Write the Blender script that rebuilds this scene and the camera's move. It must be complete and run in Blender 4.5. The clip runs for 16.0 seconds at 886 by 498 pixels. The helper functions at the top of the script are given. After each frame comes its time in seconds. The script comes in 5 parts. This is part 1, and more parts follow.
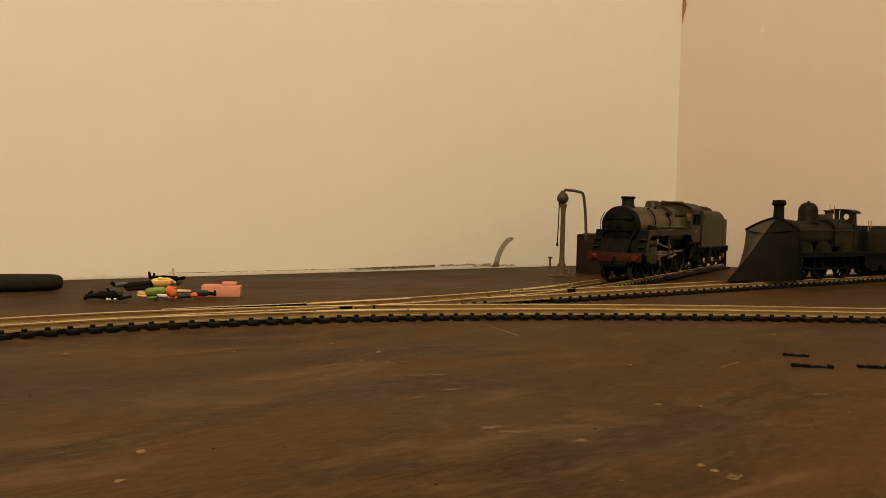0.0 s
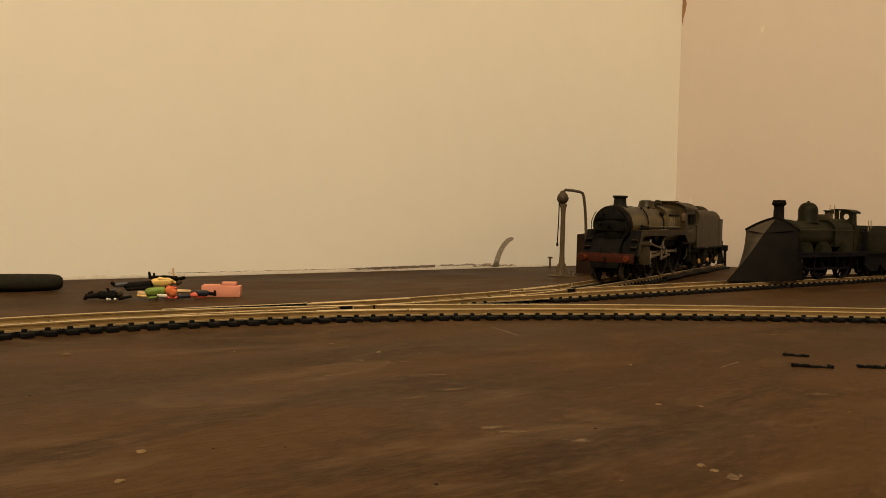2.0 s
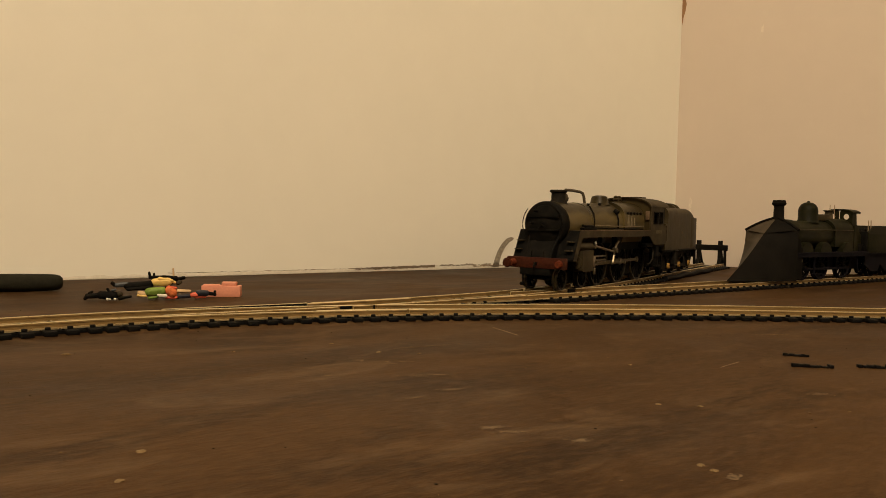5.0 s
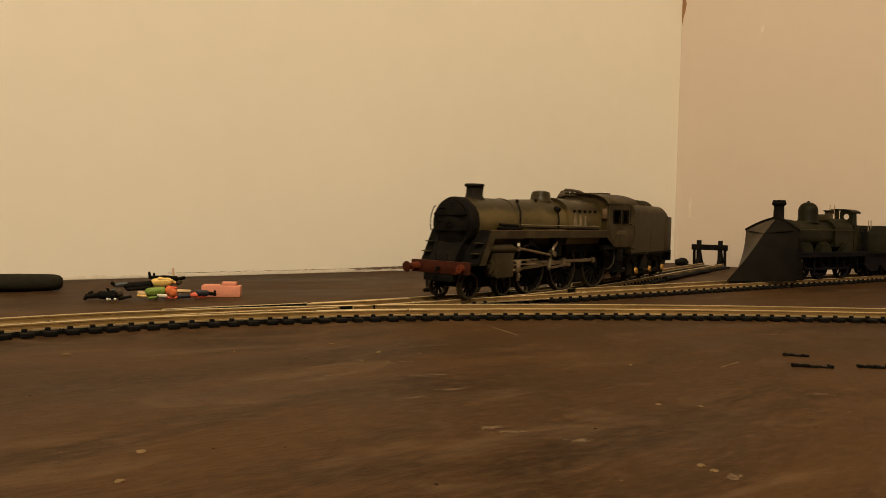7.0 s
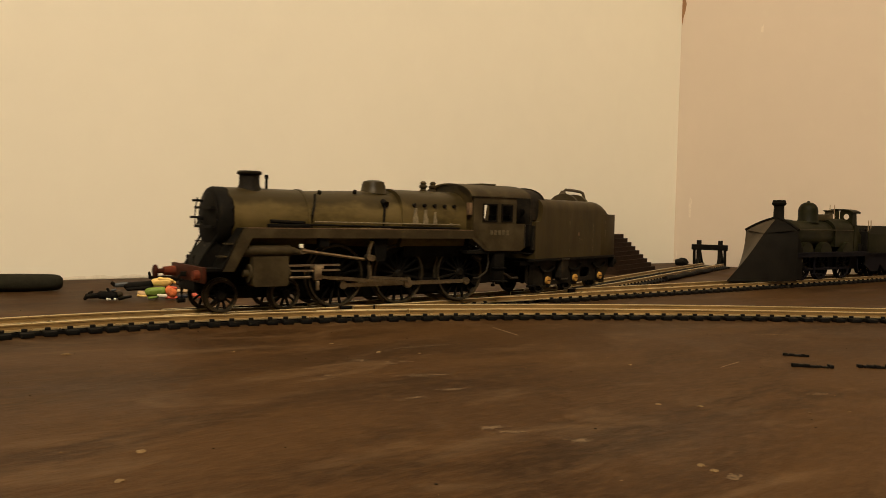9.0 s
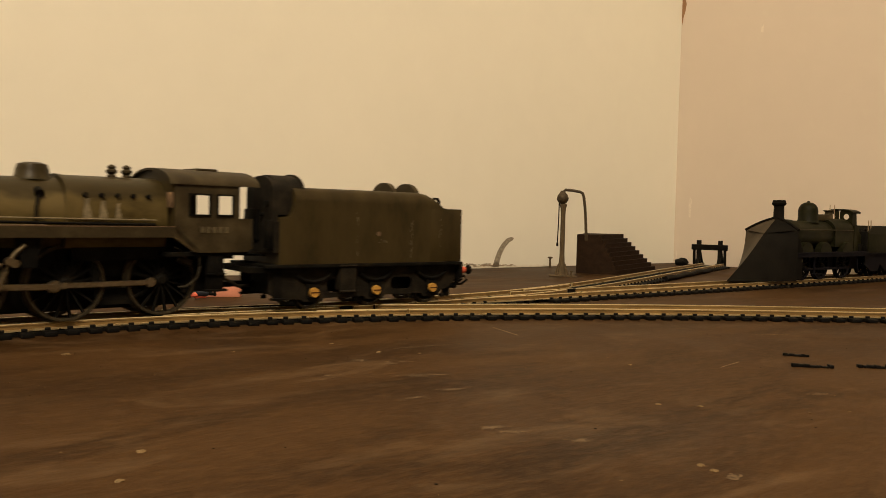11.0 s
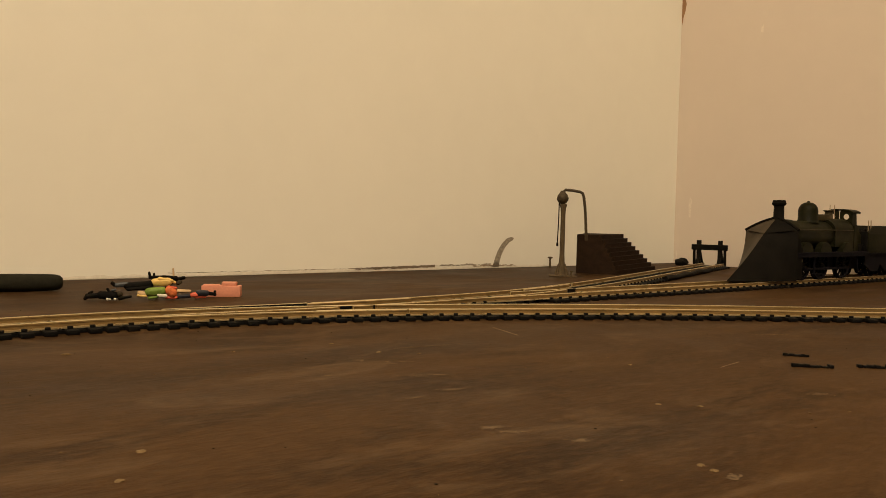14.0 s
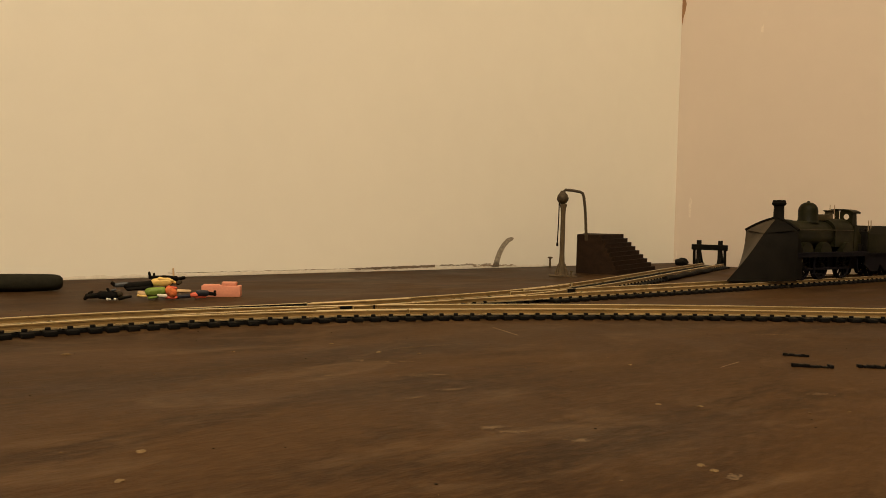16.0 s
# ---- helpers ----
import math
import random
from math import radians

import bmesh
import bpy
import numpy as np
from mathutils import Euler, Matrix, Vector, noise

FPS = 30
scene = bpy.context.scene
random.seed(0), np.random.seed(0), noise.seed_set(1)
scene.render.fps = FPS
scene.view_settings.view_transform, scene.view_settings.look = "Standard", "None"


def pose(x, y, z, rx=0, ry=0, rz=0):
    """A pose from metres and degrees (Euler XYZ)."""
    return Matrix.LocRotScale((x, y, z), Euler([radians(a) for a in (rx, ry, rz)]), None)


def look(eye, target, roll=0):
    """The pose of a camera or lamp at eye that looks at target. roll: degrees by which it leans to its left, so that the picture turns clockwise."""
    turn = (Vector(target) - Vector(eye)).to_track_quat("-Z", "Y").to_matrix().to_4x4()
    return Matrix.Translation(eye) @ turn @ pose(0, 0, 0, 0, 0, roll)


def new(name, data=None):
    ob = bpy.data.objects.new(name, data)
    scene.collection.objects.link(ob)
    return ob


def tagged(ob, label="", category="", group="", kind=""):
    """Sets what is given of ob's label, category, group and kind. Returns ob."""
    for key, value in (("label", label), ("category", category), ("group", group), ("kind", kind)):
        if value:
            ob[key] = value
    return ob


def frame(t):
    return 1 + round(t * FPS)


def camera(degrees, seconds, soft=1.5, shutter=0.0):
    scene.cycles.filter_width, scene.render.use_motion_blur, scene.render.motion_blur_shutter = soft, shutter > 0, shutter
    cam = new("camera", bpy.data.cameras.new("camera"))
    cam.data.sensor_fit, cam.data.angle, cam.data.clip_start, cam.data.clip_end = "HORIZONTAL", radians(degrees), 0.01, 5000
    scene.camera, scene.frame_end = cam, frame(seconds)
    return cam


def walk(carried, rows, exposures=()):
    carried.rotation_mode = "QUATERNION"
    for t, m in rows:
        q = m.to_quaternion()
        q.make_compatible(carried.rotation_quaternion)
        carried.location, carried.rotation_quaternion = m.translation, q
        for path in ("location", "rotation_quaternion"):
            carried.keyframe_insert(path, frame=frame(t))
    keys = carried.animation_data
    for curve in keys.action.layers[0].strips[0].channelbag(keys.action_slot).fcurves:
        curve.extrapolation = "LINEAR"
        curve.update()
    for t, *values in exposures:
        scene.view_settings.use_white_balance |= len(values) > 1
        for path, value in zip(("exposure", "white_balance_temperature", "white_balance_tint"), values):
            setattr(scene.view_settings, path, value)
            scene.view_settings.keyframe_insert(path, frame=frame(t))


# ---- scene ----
cam = camera(57.8, 16.0, soft=0.8, shutter=0.5)
CAM = Matrix.Translation((0, 0, 0.0408)) @ pose(0, 0, 0, 87.67, 0, 0) @ pose(0, 0, 0, 0, 0, 1.33)
walk(cam, [(0.0, CAM), (16.0, CAM)], [(0.0, 0.0, 6500, 10), (7.2, 0.0, 6500, 10), (8.6, 0.17, 6280, 8.5), (12.6, 0.17, 6280, 8.5), (13.6, 0.0, 6500, 10), (16.0, 0.0, 6500, 10)])

# ---- light: one warm room lamp overhead, a faint glow of the room ----
world = bpy.data.worlds.new("room_glow")
scene.world = world
world.use_nodes = True
world.node_tree.nodes["Background"].inputs[0].default_value = (1.0, 0.72, 0.42, 1)
world.node_tree.nodes["Background"].inputs[1].default_value = 0.02
lamp_data = bpy.data.lights.new("ceiling_bulb", "AREA")
lamp_data.shape, lamp_data.size, lamp_data.energy, lamp_data.color = "DISK", 0.60, 44.0, (1.0, 0.790, 0.550)
lamp = new("ceiling_bulb", lamp_data)
lamp.matrix_world = look((-0.05, -0.78, 1.44), (0.02, 0.60, 0.10))

# ---- materials ----


def mat(name, base, rough=0.6, metal=0.0, vary=0.25, scale=120.0, bump=0.0, fleck=None, fleck_at=0.62, stretch=(1, 1, 1), spec=0.2):
    """A surface with a coarse and a fine change of tone, grain in the relief, and wear of another colour."""
    m = bpy.data.materials.new(name)
    m.use_nodes = True
    nt = m.node_tree
    b = nt.nodes["Principled BSDF"]
    b.inputs["Metallic"].default_value = metal
    b.inputs["Specular IOR Level"].default_value = spec
    tc = nt.nodes.new("ShaderNodeTexCoord")
    mp = nt.nodes.new("ShaderNodeMapping")
    mp.inputs["Scale"].default_value = stretch
    nt.links.new(tc.outputs["Object"], mp.inputs[0])
    big, fine = nt.nodes.new("ShaderNodeTexNoise"), nt.nodes.new("ShaderNodeTexNoise")
    for n, s, d in ((big, scale, 4), (fine, scale * 7, 6)):
        n.inputs["Scale"].default_value = s
        n.inputs["Detail"].default_value = d
        nt.links.new(mp.outputs[0], n.inputs["Vector"])
    add = nt.nodes.new("ShaderNodeMath")
    add.operation = "ADD"
    nt.links.new(big.outputs[0], add.inputs[0])
    nt.links.new(fine.outputs[0], add.inputs[1])
    ramp = nt.nodes.new("ShaderNodeMapRange")
    ramp.inputs["From Min"].default_value, ramp.inputs["From Max"].default_value = 0.7, 1.3
    ramp.inputs["To Min"].default_value, ramp.inputs["To Max"].default_value = 1 - vary, 1 + vary
    nt.links.new(add.outputs[0], ramp.inputs[0])
    mul = nt.nodes.new("ShaderNodeVectorMath")
    mul.operation = "SCALE"
    mul.inputs[0].default_value = base
    nt.links.new(ramp.outputs[0], mul.inputs["Scale"])
    colour = mul.outputs[0]
    if fleck:
        mix = nt.nodes.new("ShaderNodeMix")
        mix.data_type = "RGBA"
        step = nt.nodes.new("ShaderNodeMapRange")
        step.inputs["From Min"].default_value, step.inputs["From Max"].default_value = fleck_at - 0.10, fleck_at + 0.20
        step.inputs["To Max"].default_value = 0.85
        nt.links.new(big.outputs[0], step.inputs[0])
        nt.links.new(step.outputs[0], mix.inputs["Factor"])
        nt.links.new(colour, mix.inputs["A"])
        mix.inputs["B"].default_value = (*fleck, 1)
        colour = mix.outputs["Result"]
    nt.links.new(colour, b.inputs["Base Color"])
    rr = nt.nodes.new("ShaderNodeMapRange")
    rr.inputs["To Min"].default_value, rr.inputs["To Max"].default_value = max(0.05, rough - 0.12), min(1, rough + 0.12)
    nt.links.new(fine.outputs[0], rr.inputs[0])
    nt.links.new(rr.outputs[0], b.inputs["Roughness"])
    if bump:
        bp = nt.nodes.new("ShaderNodeBump")
        bp.inputs["Strength"].default_value = bump
        bp.inputs["Distance"].default_value = 0.0004
        nt.links.new(add.outputs[0], bp.inputs["Height"])
        nt.links.new(bp.outputs[0], b.inputs["Normal"])
    return m


def board_paint():
    """Brown paint brushed on along the board, worn and dusty in patches."""
    m = bpy.data.materials.new("brown_board_paint")
    m.use_nodes = True
    nt = m.node_tree
    b = nt.nodes["Principled BSDF"]
    b.inputs["Specular IOR Level"].default_value = 0.05
    tc = nt.nodes.new("ShaderNodeTexCoord")

    def grain(scale, detail, stretch, turn=0.0, warp=0.0):
        mp = nt.nodes.new("ShaderNodeMapping")
        mp.inputs["Scale"].default_value = stretch
        mp.inputs["Rotation"].default_value = (0, 0, radians(turn))
        nt.links.new(tc.outputs["Object"], mp.inputs[0])
        n = nt.nodes.new("ShaderNodeTexNoise")
        n.inputs["Scale"].default_value, n.inputs["Detail"].default_value, n.inputs["Distortion"].default_value = scale, detail, warp
        n.inputs["Roughness"].default_value = 0.62
        nt.links.new(mp.outputs[0], n.inputs["Vector"])
        return n.outputs[0]

    def span(value, lo, hi, to_lo, to_hi):
        r = nt.nodes.new("ShaderNodeMapRange")
        for k, q in zip(("From Min", "From Max", "To Min", "To Max"), (lo, hi, to_lo, to_hi)):
            r.inputs[k].default_value = q
        nt.links.new(value, r.inputs[0])
        return r.outputs[0]

    def blend(factor, first, second):
        x = nt.nodes.new("ShaderNodeMix")
        x.data_type = "RGBA"
        nt.links.new(factor, x.inputs["Factor"])
        for k, q in (("A", first), ("B", second)):
            if isinstance(q, tuple):
                x.inputs[k].default_value = (*q, 1)
            else:
                nt.links.new(q, x.inputs[k])
        return x.outputs["Result"]

    strokes = grain(26, 7, (0.14, 1, 1), 6, 0.6)
    cross = grain(34, 6, (0.3, 1, 1), -40, 1.2)
    patch = grain(11, 5, (0.6, 1, 1), 10, 1.0)
    fine = grain(560, 6, (0.4, 1, 1))
    dust = grain(46, 9, (0.45, 1, 1), -22, 1.6)
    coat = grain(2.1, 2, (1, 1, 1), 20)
    col = blend(span(strokes, 0.42, 0.58, 0, 1), (0.0195, 0.0088, 0.0027), (0.045, 0.0218, 0.0071))
    col = blend(span(patch, 0.45, 0.60, 0, 0.6), col, (0.060, 0.0305, 0.0104))
    col = blend(span(cross, 0.50, 0.60, 0, 0.7), col, (0.0185, 0.0085, 0.0027))
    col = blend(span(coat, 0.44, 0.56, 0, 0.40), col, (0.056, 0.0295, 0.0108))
    col = blend(span(fine, 0.46, 0.66, 0, 0.40), col, (0.088, 0.048, 0.020))
    col = blend(span(dust, 0.53, 0.70, 0, 0.36), col, (0.135, 0.085, 0.044))
    nt.links.new(col, b.inputs["Base Color"])
    nt.links.new(span(patch, 0.3, 0.7, 0.46, 0.66), b.inputs["Roughness"])
    add = nt.nodes.new("ShaderNodeMath")
    add.operation = "ADD"
    nt.links.new(strokes, add.inputs[0])
    nt.links.new(fine, add.inputs[1])
    bp = nt.nodes.new("ShaderNodeBump")
    bp.inputs["Strength"].default_value, bp.inputs["Distance"].default_value = 0.5, 0.0005
    nt.links.new(add.outputs[0], bp.inputs["Height"])
    nt.links.new(bp.outputs[0], b.inputs["Normal"])
    return m


def sooted(name, base, fleck, soot, line):
    """Weathered paint, matt with soot above a ragged line at the height given, in metres."""
    m = mat(name, base, 0.42, vary=0.4, scale=90, bump=0.1, fleck=fleck, fleck_at=0.52, stretch=(0.5, 1, 1), spec=0.16)
    nt = m.node_tree
    b = nt.nodes["Principled BSDF"]
    clean = b.inputs["Base Color"].links[0].from_socket
    tc, sep, n, mad, ramp, mix = (nt.nodes.new("ShaderNode" + k) for k in ("TexCoord", "SeparateXYZ", "TexNoise", "Math", "MapRange", "Mix"))
    nt.links.new(tc.outputs["Object"], sep.inputs[0])
    nt.links.new(tc.outputs["Object"], n.inputs["Vector"])
    n.inputs["Scale"].default_value, n.inputs["Detail"].default_value = 130, 6
    mad.operation = "MULTIPLY_ADD"
    mad.inputs[1].default_value = 0.006
    nt.links.new(n.outputs[0], mad.inputs[0])
    nt.links.new(sep.outputs["Z"], mad.inputs[2])
    ramp.inputs["From Min"].default_value, ramp.inputs["From Max"].default_value = line + 0.0018, line + 0.0042
    ramp.inputs["To Max"].default_value = 0.8
    nt.links.new(mad.outputs[0], ramp.inputs[0])
    mix.data_type = "RGBA"
    nt.links.new(ramp.outputs[0], mix.inputs["Factor"])
    nt.links.new(clean, mix.inputs["A"])
    mix.inputs["B"].default_value = (*soot, 1)
    nt.links.new(mix.outputs["Result"], b.inputs["Base Color"])
    return m


M = dict(
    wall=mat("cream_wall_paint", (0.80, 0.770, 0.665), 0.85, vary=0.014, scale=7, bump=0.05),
    # end wall: darker copy of the wall paint, its shade put into the base
    wall_side=mat("wall_paint_shaded", (0.64, 0.555, 0.465), 0.85, vary=0.016, scale=7, bump=0.05),
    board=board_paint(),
    rail=mat("nickel_silver_rail", (0.70, 0.58, 0.34), 0.30, 0.85, 0.12, 40, 0.05, stretch=(0.2, 1, 1)),
    rail_web=mat("tarnished_rail_web", (0.19, 0.122, 0.046), 0.5, 0.25, 0.3, 40, 0.08, stretch=(0.15, 1, 1)),
    sleeper=mat("black_plastic_sleeper", (0.005, 0.0045, 0.004), 0.6, vary=0.4, scale=300, bump=0.1, spec=0.08),
    black=mat("sooty_black", (0.0055, 0.005, 0.004), 0.65, vary=0.4, scale=160, bump=0.15, fleck=(0.014, 0.011, 0.007), fleck_at=0.6, spec=0.05),
    green=mat("weathered_dark_green", (0.0280, 0.0193, 0.0058), 0.5, vary=0.35, scale=90, bump=0.1, fleck=(0.044, 0.0315, 0.0112), fleck_at=0.54, stretch=(1, 1, 0.35), spec=0.14),
    brownish=mat("brown_grime", (0.030, 0.0210, 0.0080), 0.6, vary=0.35, scale=140, bump=0.12, fleck=(0.062, 0.048, 0.022), fleck_at=0.6),
    boiler=sooted("weathered_olive_green", (0.062, 0.0450, 0.0135), (0.102, 0.075, 0.028), (0.020, 0.0145, 0.0050), 0.0404),
    rod_steel=mat("worn_rod_steel", (0.20, 0.165, 0.105), 0.32, 0.9, 0.3, 220, 0.1),
    tyre=mat("rubbed_tyre_steel", (0.042, 0.034, 0.021), 0.38, 0.6, 0.5, 160, 0.1),
    pipe=mat("brown_painted_pipe", (0.050, 0.036, 0.019), 0.6, vary=0.35, scale=200, bump=0.1),
    jeans=mat("grey_blue_paint", (0.060, 0.066, 0.070), 0.5, vary=0.3, scale=400),
    navy=mat("sooty_blue_black", (0.0062, 0.0055, 0.0075), 0.7, vary=0.4, scale=160, bump=0.15, spec=0.05),
    frame_grime=mat("dusty_frame_black", (0.0115, 0.0095, 0.0065), 0.7, vary=0.45, scale=190, bump=0.25, fleck=(0.024, 0.018, 0.011), fleck_at=0.56, spec=0.08),
    limescale=mat("pale_limescale", (0.17, 0.14, 0.085), 0.65, vary=0.45, scale=500),
    streak=mat("dried_water_streak", (0.085, 0.068, 0.036), 0.6, vary=0.5, scale=700),
    red=mat("dull_buffer_red", (0.046, 0.0105, 0.0045), 0.65, vary=0.5, scale=120, fleck=(0.028, 0.013, 0.007), fleck_at=0.5, spec=0.08),
    stock_red=mat("rubbed_buffer_red", (0.115, 0.024, 0.009), 0.6, vary=0.4, scale=160, fleck=(0.05, 0.02, 0.01), fleck_at=0.56, spec=0.1),
    bright_red=mat("bright_red_paint", (0.55, 0.10, 0.05), 0.45, vary=0.2, scale=200),
    orange=mat("orange_red_paint", (0.60, 0.16, 0.05), 0.5, vary=0.25, scale=300),
    steel=mat("worn_bright_steel", (0.33, 0.28, 0.20), 0.36, 1.0, 0.3, 220, 0.1),
    dull_steel=mat("oily_grey_steel", (0.028, 0.023, 0.015), 0.5, 0.4, 0.3, 200, 0.1),
    yellow=mat("yellow_axle_cover", (0.40, 0.215, 0.042), 0.5, vary=0.2, scale=300),
    white=mat("cream_white_paint", (0.75, 0.70, 0.58), 0.5, vary=0.12, scale=300),
    stone=mat("brown_resin_column", (0.105, 0.076, 0.042), 0.7, vary=0.4, scale=200, bump=0.2, fleck=(0.035, 0.026, 0.016), fleck_at=0.55, stretch=(1, 1, 0.3), spec=0.1),
    brick=mat("dark_brown_brick", (0.022, 0.0125, 0.007), 0.8, vary=0.35, scale=260, bump=0.3, spec=0.06),
    felt=mat("dark_grey_foam", (0.019, 0.018, 0.012), 0.9, vary=0.25, scale=260, bump=0.4, spec=0.05),
    pink=mat("salmon_pink_plastic", (0.60, 0.25, 0.16), 0.5, vary=0.1, scale=160, bump=0.06),
    coal=mat("coal_black", (0.007, 0.0065, 0.005), 0.6, vary=0.5, scale=500, bump=0.5, spec=0.12),
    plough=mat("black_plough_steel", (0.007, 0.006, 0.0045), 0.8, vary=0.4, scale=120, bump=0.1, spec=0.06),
    # lit copy of the plough steel, for the blade turned to the light
    plough_lit=mat("plough_steel_lit", (0.050, 0.037, 0.022), 0.6, vary=0.25, scale=120, bump=0.1),
    loco_green=mat("faded_olive_green", (0.0092, 0.0090, 0.0026), 0.55, vary=0.4, scale=120, bump=0.08, fleck=(0.022, 0.019, 0.0065), fleck_at=0.6, spec=0.1),
    stain=mat("charcoal_smear", (0.17, 0.13, 0.09), 0.85, vary=0.3, scale=400),
    brown_stain=mat("brown_damp_stain", (0.30, 0.17, 0.085), 0.85, vary=0.2, scale=120),
    scuff=mat("pale_scuffed_wood", (0.27, 0.20, 0.12), 0.7, vary=0.25, scale=400),
    speck=mat("dried_paint_speck", (0.14, 0.092, 0.040), 0.6, vary=0.25, scale=500),
    stain_pale=mat("grey_smear", (0.28, 0.24, 0.18), 0.85, vary=0.45, scale=500),
    brown_faint=mat("faint_brown_spot", (0.69, 0.61, 0.51), 0.85, vary=0.15, scale=120),
    scuff_chalk=mat("chalky_scuff", (0.135, 0.094, 0.056), 0.8, vary=0.35, scale=500, spec=0.05),
    worn_lit_tan=mat("worn_and_lit_brown", (0.115, 0.073, 0.040), 0.7, vary=0.4, scale=500),
    blue_black=mat("navy_black_paint", (0.020, 0.022, 0.030), 0.45, vary=0.3, scale=400),
    cloth_yellow=mat("pale_yellow_paint", (0.72, 0.50, 0.16), 0.5, vary=0.12, scale=300),
    cloth_green=mat("grass_green_paint", (0.16, 0.24, 0.04), 0.5, vary=0.3, scale=300),
    skin=mat("tan_figure_paint", (0.52, 0.36, 0.19), 0.5, vary=0.15, scale=300),
)

# ---- small tools; all sizes in millimetres ----


def box(bm, x0, x1, y0, y1, z0, z1, bevel=0.0):
    g = bmesh.ops.create_cube(bm, size=1)["verts"]
    for v in g:
        v.co = ((x0 + x1) / 2 + v.co.x * (x1 - x0), (y0 + y1) / 2 + v.co.y * (y1 - y0), (z0 + z1) / 2 + v.co.z * (z1 - z0))
    if bevel:
        es = list({e for v in g for e in v.link_edges})
        bmesh.ops.bevel(bm, geom=es, offset=bevel, segments=2, affect="EDGES", profile=0.5)


def rod(bm, a, b, r0, r1=None, seg=12, caps=True):
    a, b = Vector(a), Vector(b)
    r1 = r0 if r1 is None else r1
    m = Matrix.Translation((a + b) / 2) @ (b - a).to_track_quat("Z", "Y").to_matrix().to_4x4()
    bmesh.ops.create_cone(bm, cap_ends=caps, segments=seg, radius1=r0, radius2=r1, depth=(b - a).length, matrix=m)


def tube(bm, pts, r, seg=8):
    """A round bar along a line of points."""
    P = [Vector(p) for p in pts]
    rings = []
    for i, p in enumerate(P):
        d = (P[min(i + 1, len(P) - 1)] - P[max(i - 1, 0)]).normalized()
        q = d.to_track_quat("Z", "Y")
        rings.append([bm.verts.new(p + q @ Vector((r * math.cos(k * math.tau / seg), r * math.sin(k * math.tau / seg), 0))) for k in range(seg)])
    for a, b in zip(rings, rings[1:]):
        for k in range(seg):
            bm.faces.new((a[k], a[(k + 1) % seg], b[(k + 1) % seg], b[k]))
    bm.faces.new(rings[0][::-1])
    bm.faces.new(rings[-1])


def lathe(bm, prof, m=Matrix(), seg=28, caps=True):
    """prof: (radius, height) pairs turned round the z axis, then placed by m."""
    rings = [[bm.verts.new(m @ Vector((max(r, 1e-4) * math.cos(k * math.tau / seg), max(r, 1e-4) * math.sin(k * math.tau / seg), h))) for k in range(seg)] for r, h in prof]
    for a, b in zip(rings, rings[1:]):
        for k in range(seg):
            bm.faces.new((a[k], a[(k + 1) % seg], b[(k + 1) % seg], b[k]))
    if caps:
        bm.faces.new(rings[0][::-1])
        bm.faces.new(rings[-1])


def slab(bm, outline, y0, y1):
    """An outline of (x, z) pairs, from y0 to y1."""
    a = [bm.verts.new((x, y0, z)) for x, z in outline]
    b = [bm.verts.new((x, y1, z)) for x, z in outline]
    n = len(a)
    bm.faces.new(a[::-1])
    bm.faces.new(b)
    for k in range(n):
        bm.faces.new((a[k], a[(k + 1) % n], b[(k + 1) % n], b[k]))


def across(bm, outline, x0, x1):
    """An outline of (y, z) pairs, from x0 to x1."""
    a = [bm.verts.new((x0, y, z)) for y, z in outline]
    b = [bm.verts.new((x1, y, z)) for y, z in outline]
    n = len(a)
    bm.faces.new(a)
    bm.faces.new(b[::-1])
    for k in range(n):
        bm.faces.new((a[k], b[k], b[(k + 1) % n], a[(k + 1) % n]))


def plate(bm, outline, z0, z1):
    a = [bm.verts.new((x, y, z0)) for x, y in outline]
    b = [bm.verts.new((x, y, z1)) for x, y in outline]
    n = len(a)
    bm.faces.new(a[::-1])
    bm.faces.new(b)
    for k in range(n):
        bm.faces.new((a[k], a[(k + 1) % n], b[(k + 1) % n], b[k]))


def mesh_of(name, bm, material, smooth_by=35.0):
    bmesh.ops.scale(bm, vec=(0.001, 0.001, 0.001), verts=bm.verts)
    bmesh.ops.recalc_face_normals(bm, faces=bm.faces)
    me = bpy.data.meshes.new(name)
    bm.normal_update()
    for e in bm.edges:
        e.smooth = len(e.link_faces) == 2 and e.calc_face_angle(0) < radians(smooth_by)
    for fc in bm.faces:
        fc.smooth = True
    bm.to_mesh(me)
    bm.free()
    me.materials.append(material)
    return me


def part(name, bm, material, parent=None, label=""):
    ob = new(name, mesh_of(name, bm, material))
    ob.parent = parent
    return tagged(ob, label)


def thing(name, m, label, category, group="", kind=""):
    ob = new(name)
    ob.empty_display_size = 0.01
    ob.matrix_world = m
    return tagged(ob, label, category, group, kind)


def mm(x, y, z=0.0, rz=0.0, rx=0.0, ry=0.0):
    return pose(x / 1000, y / 1000, z / 1000, rx, ry, rz)


def BM():
    return bmesh.new()


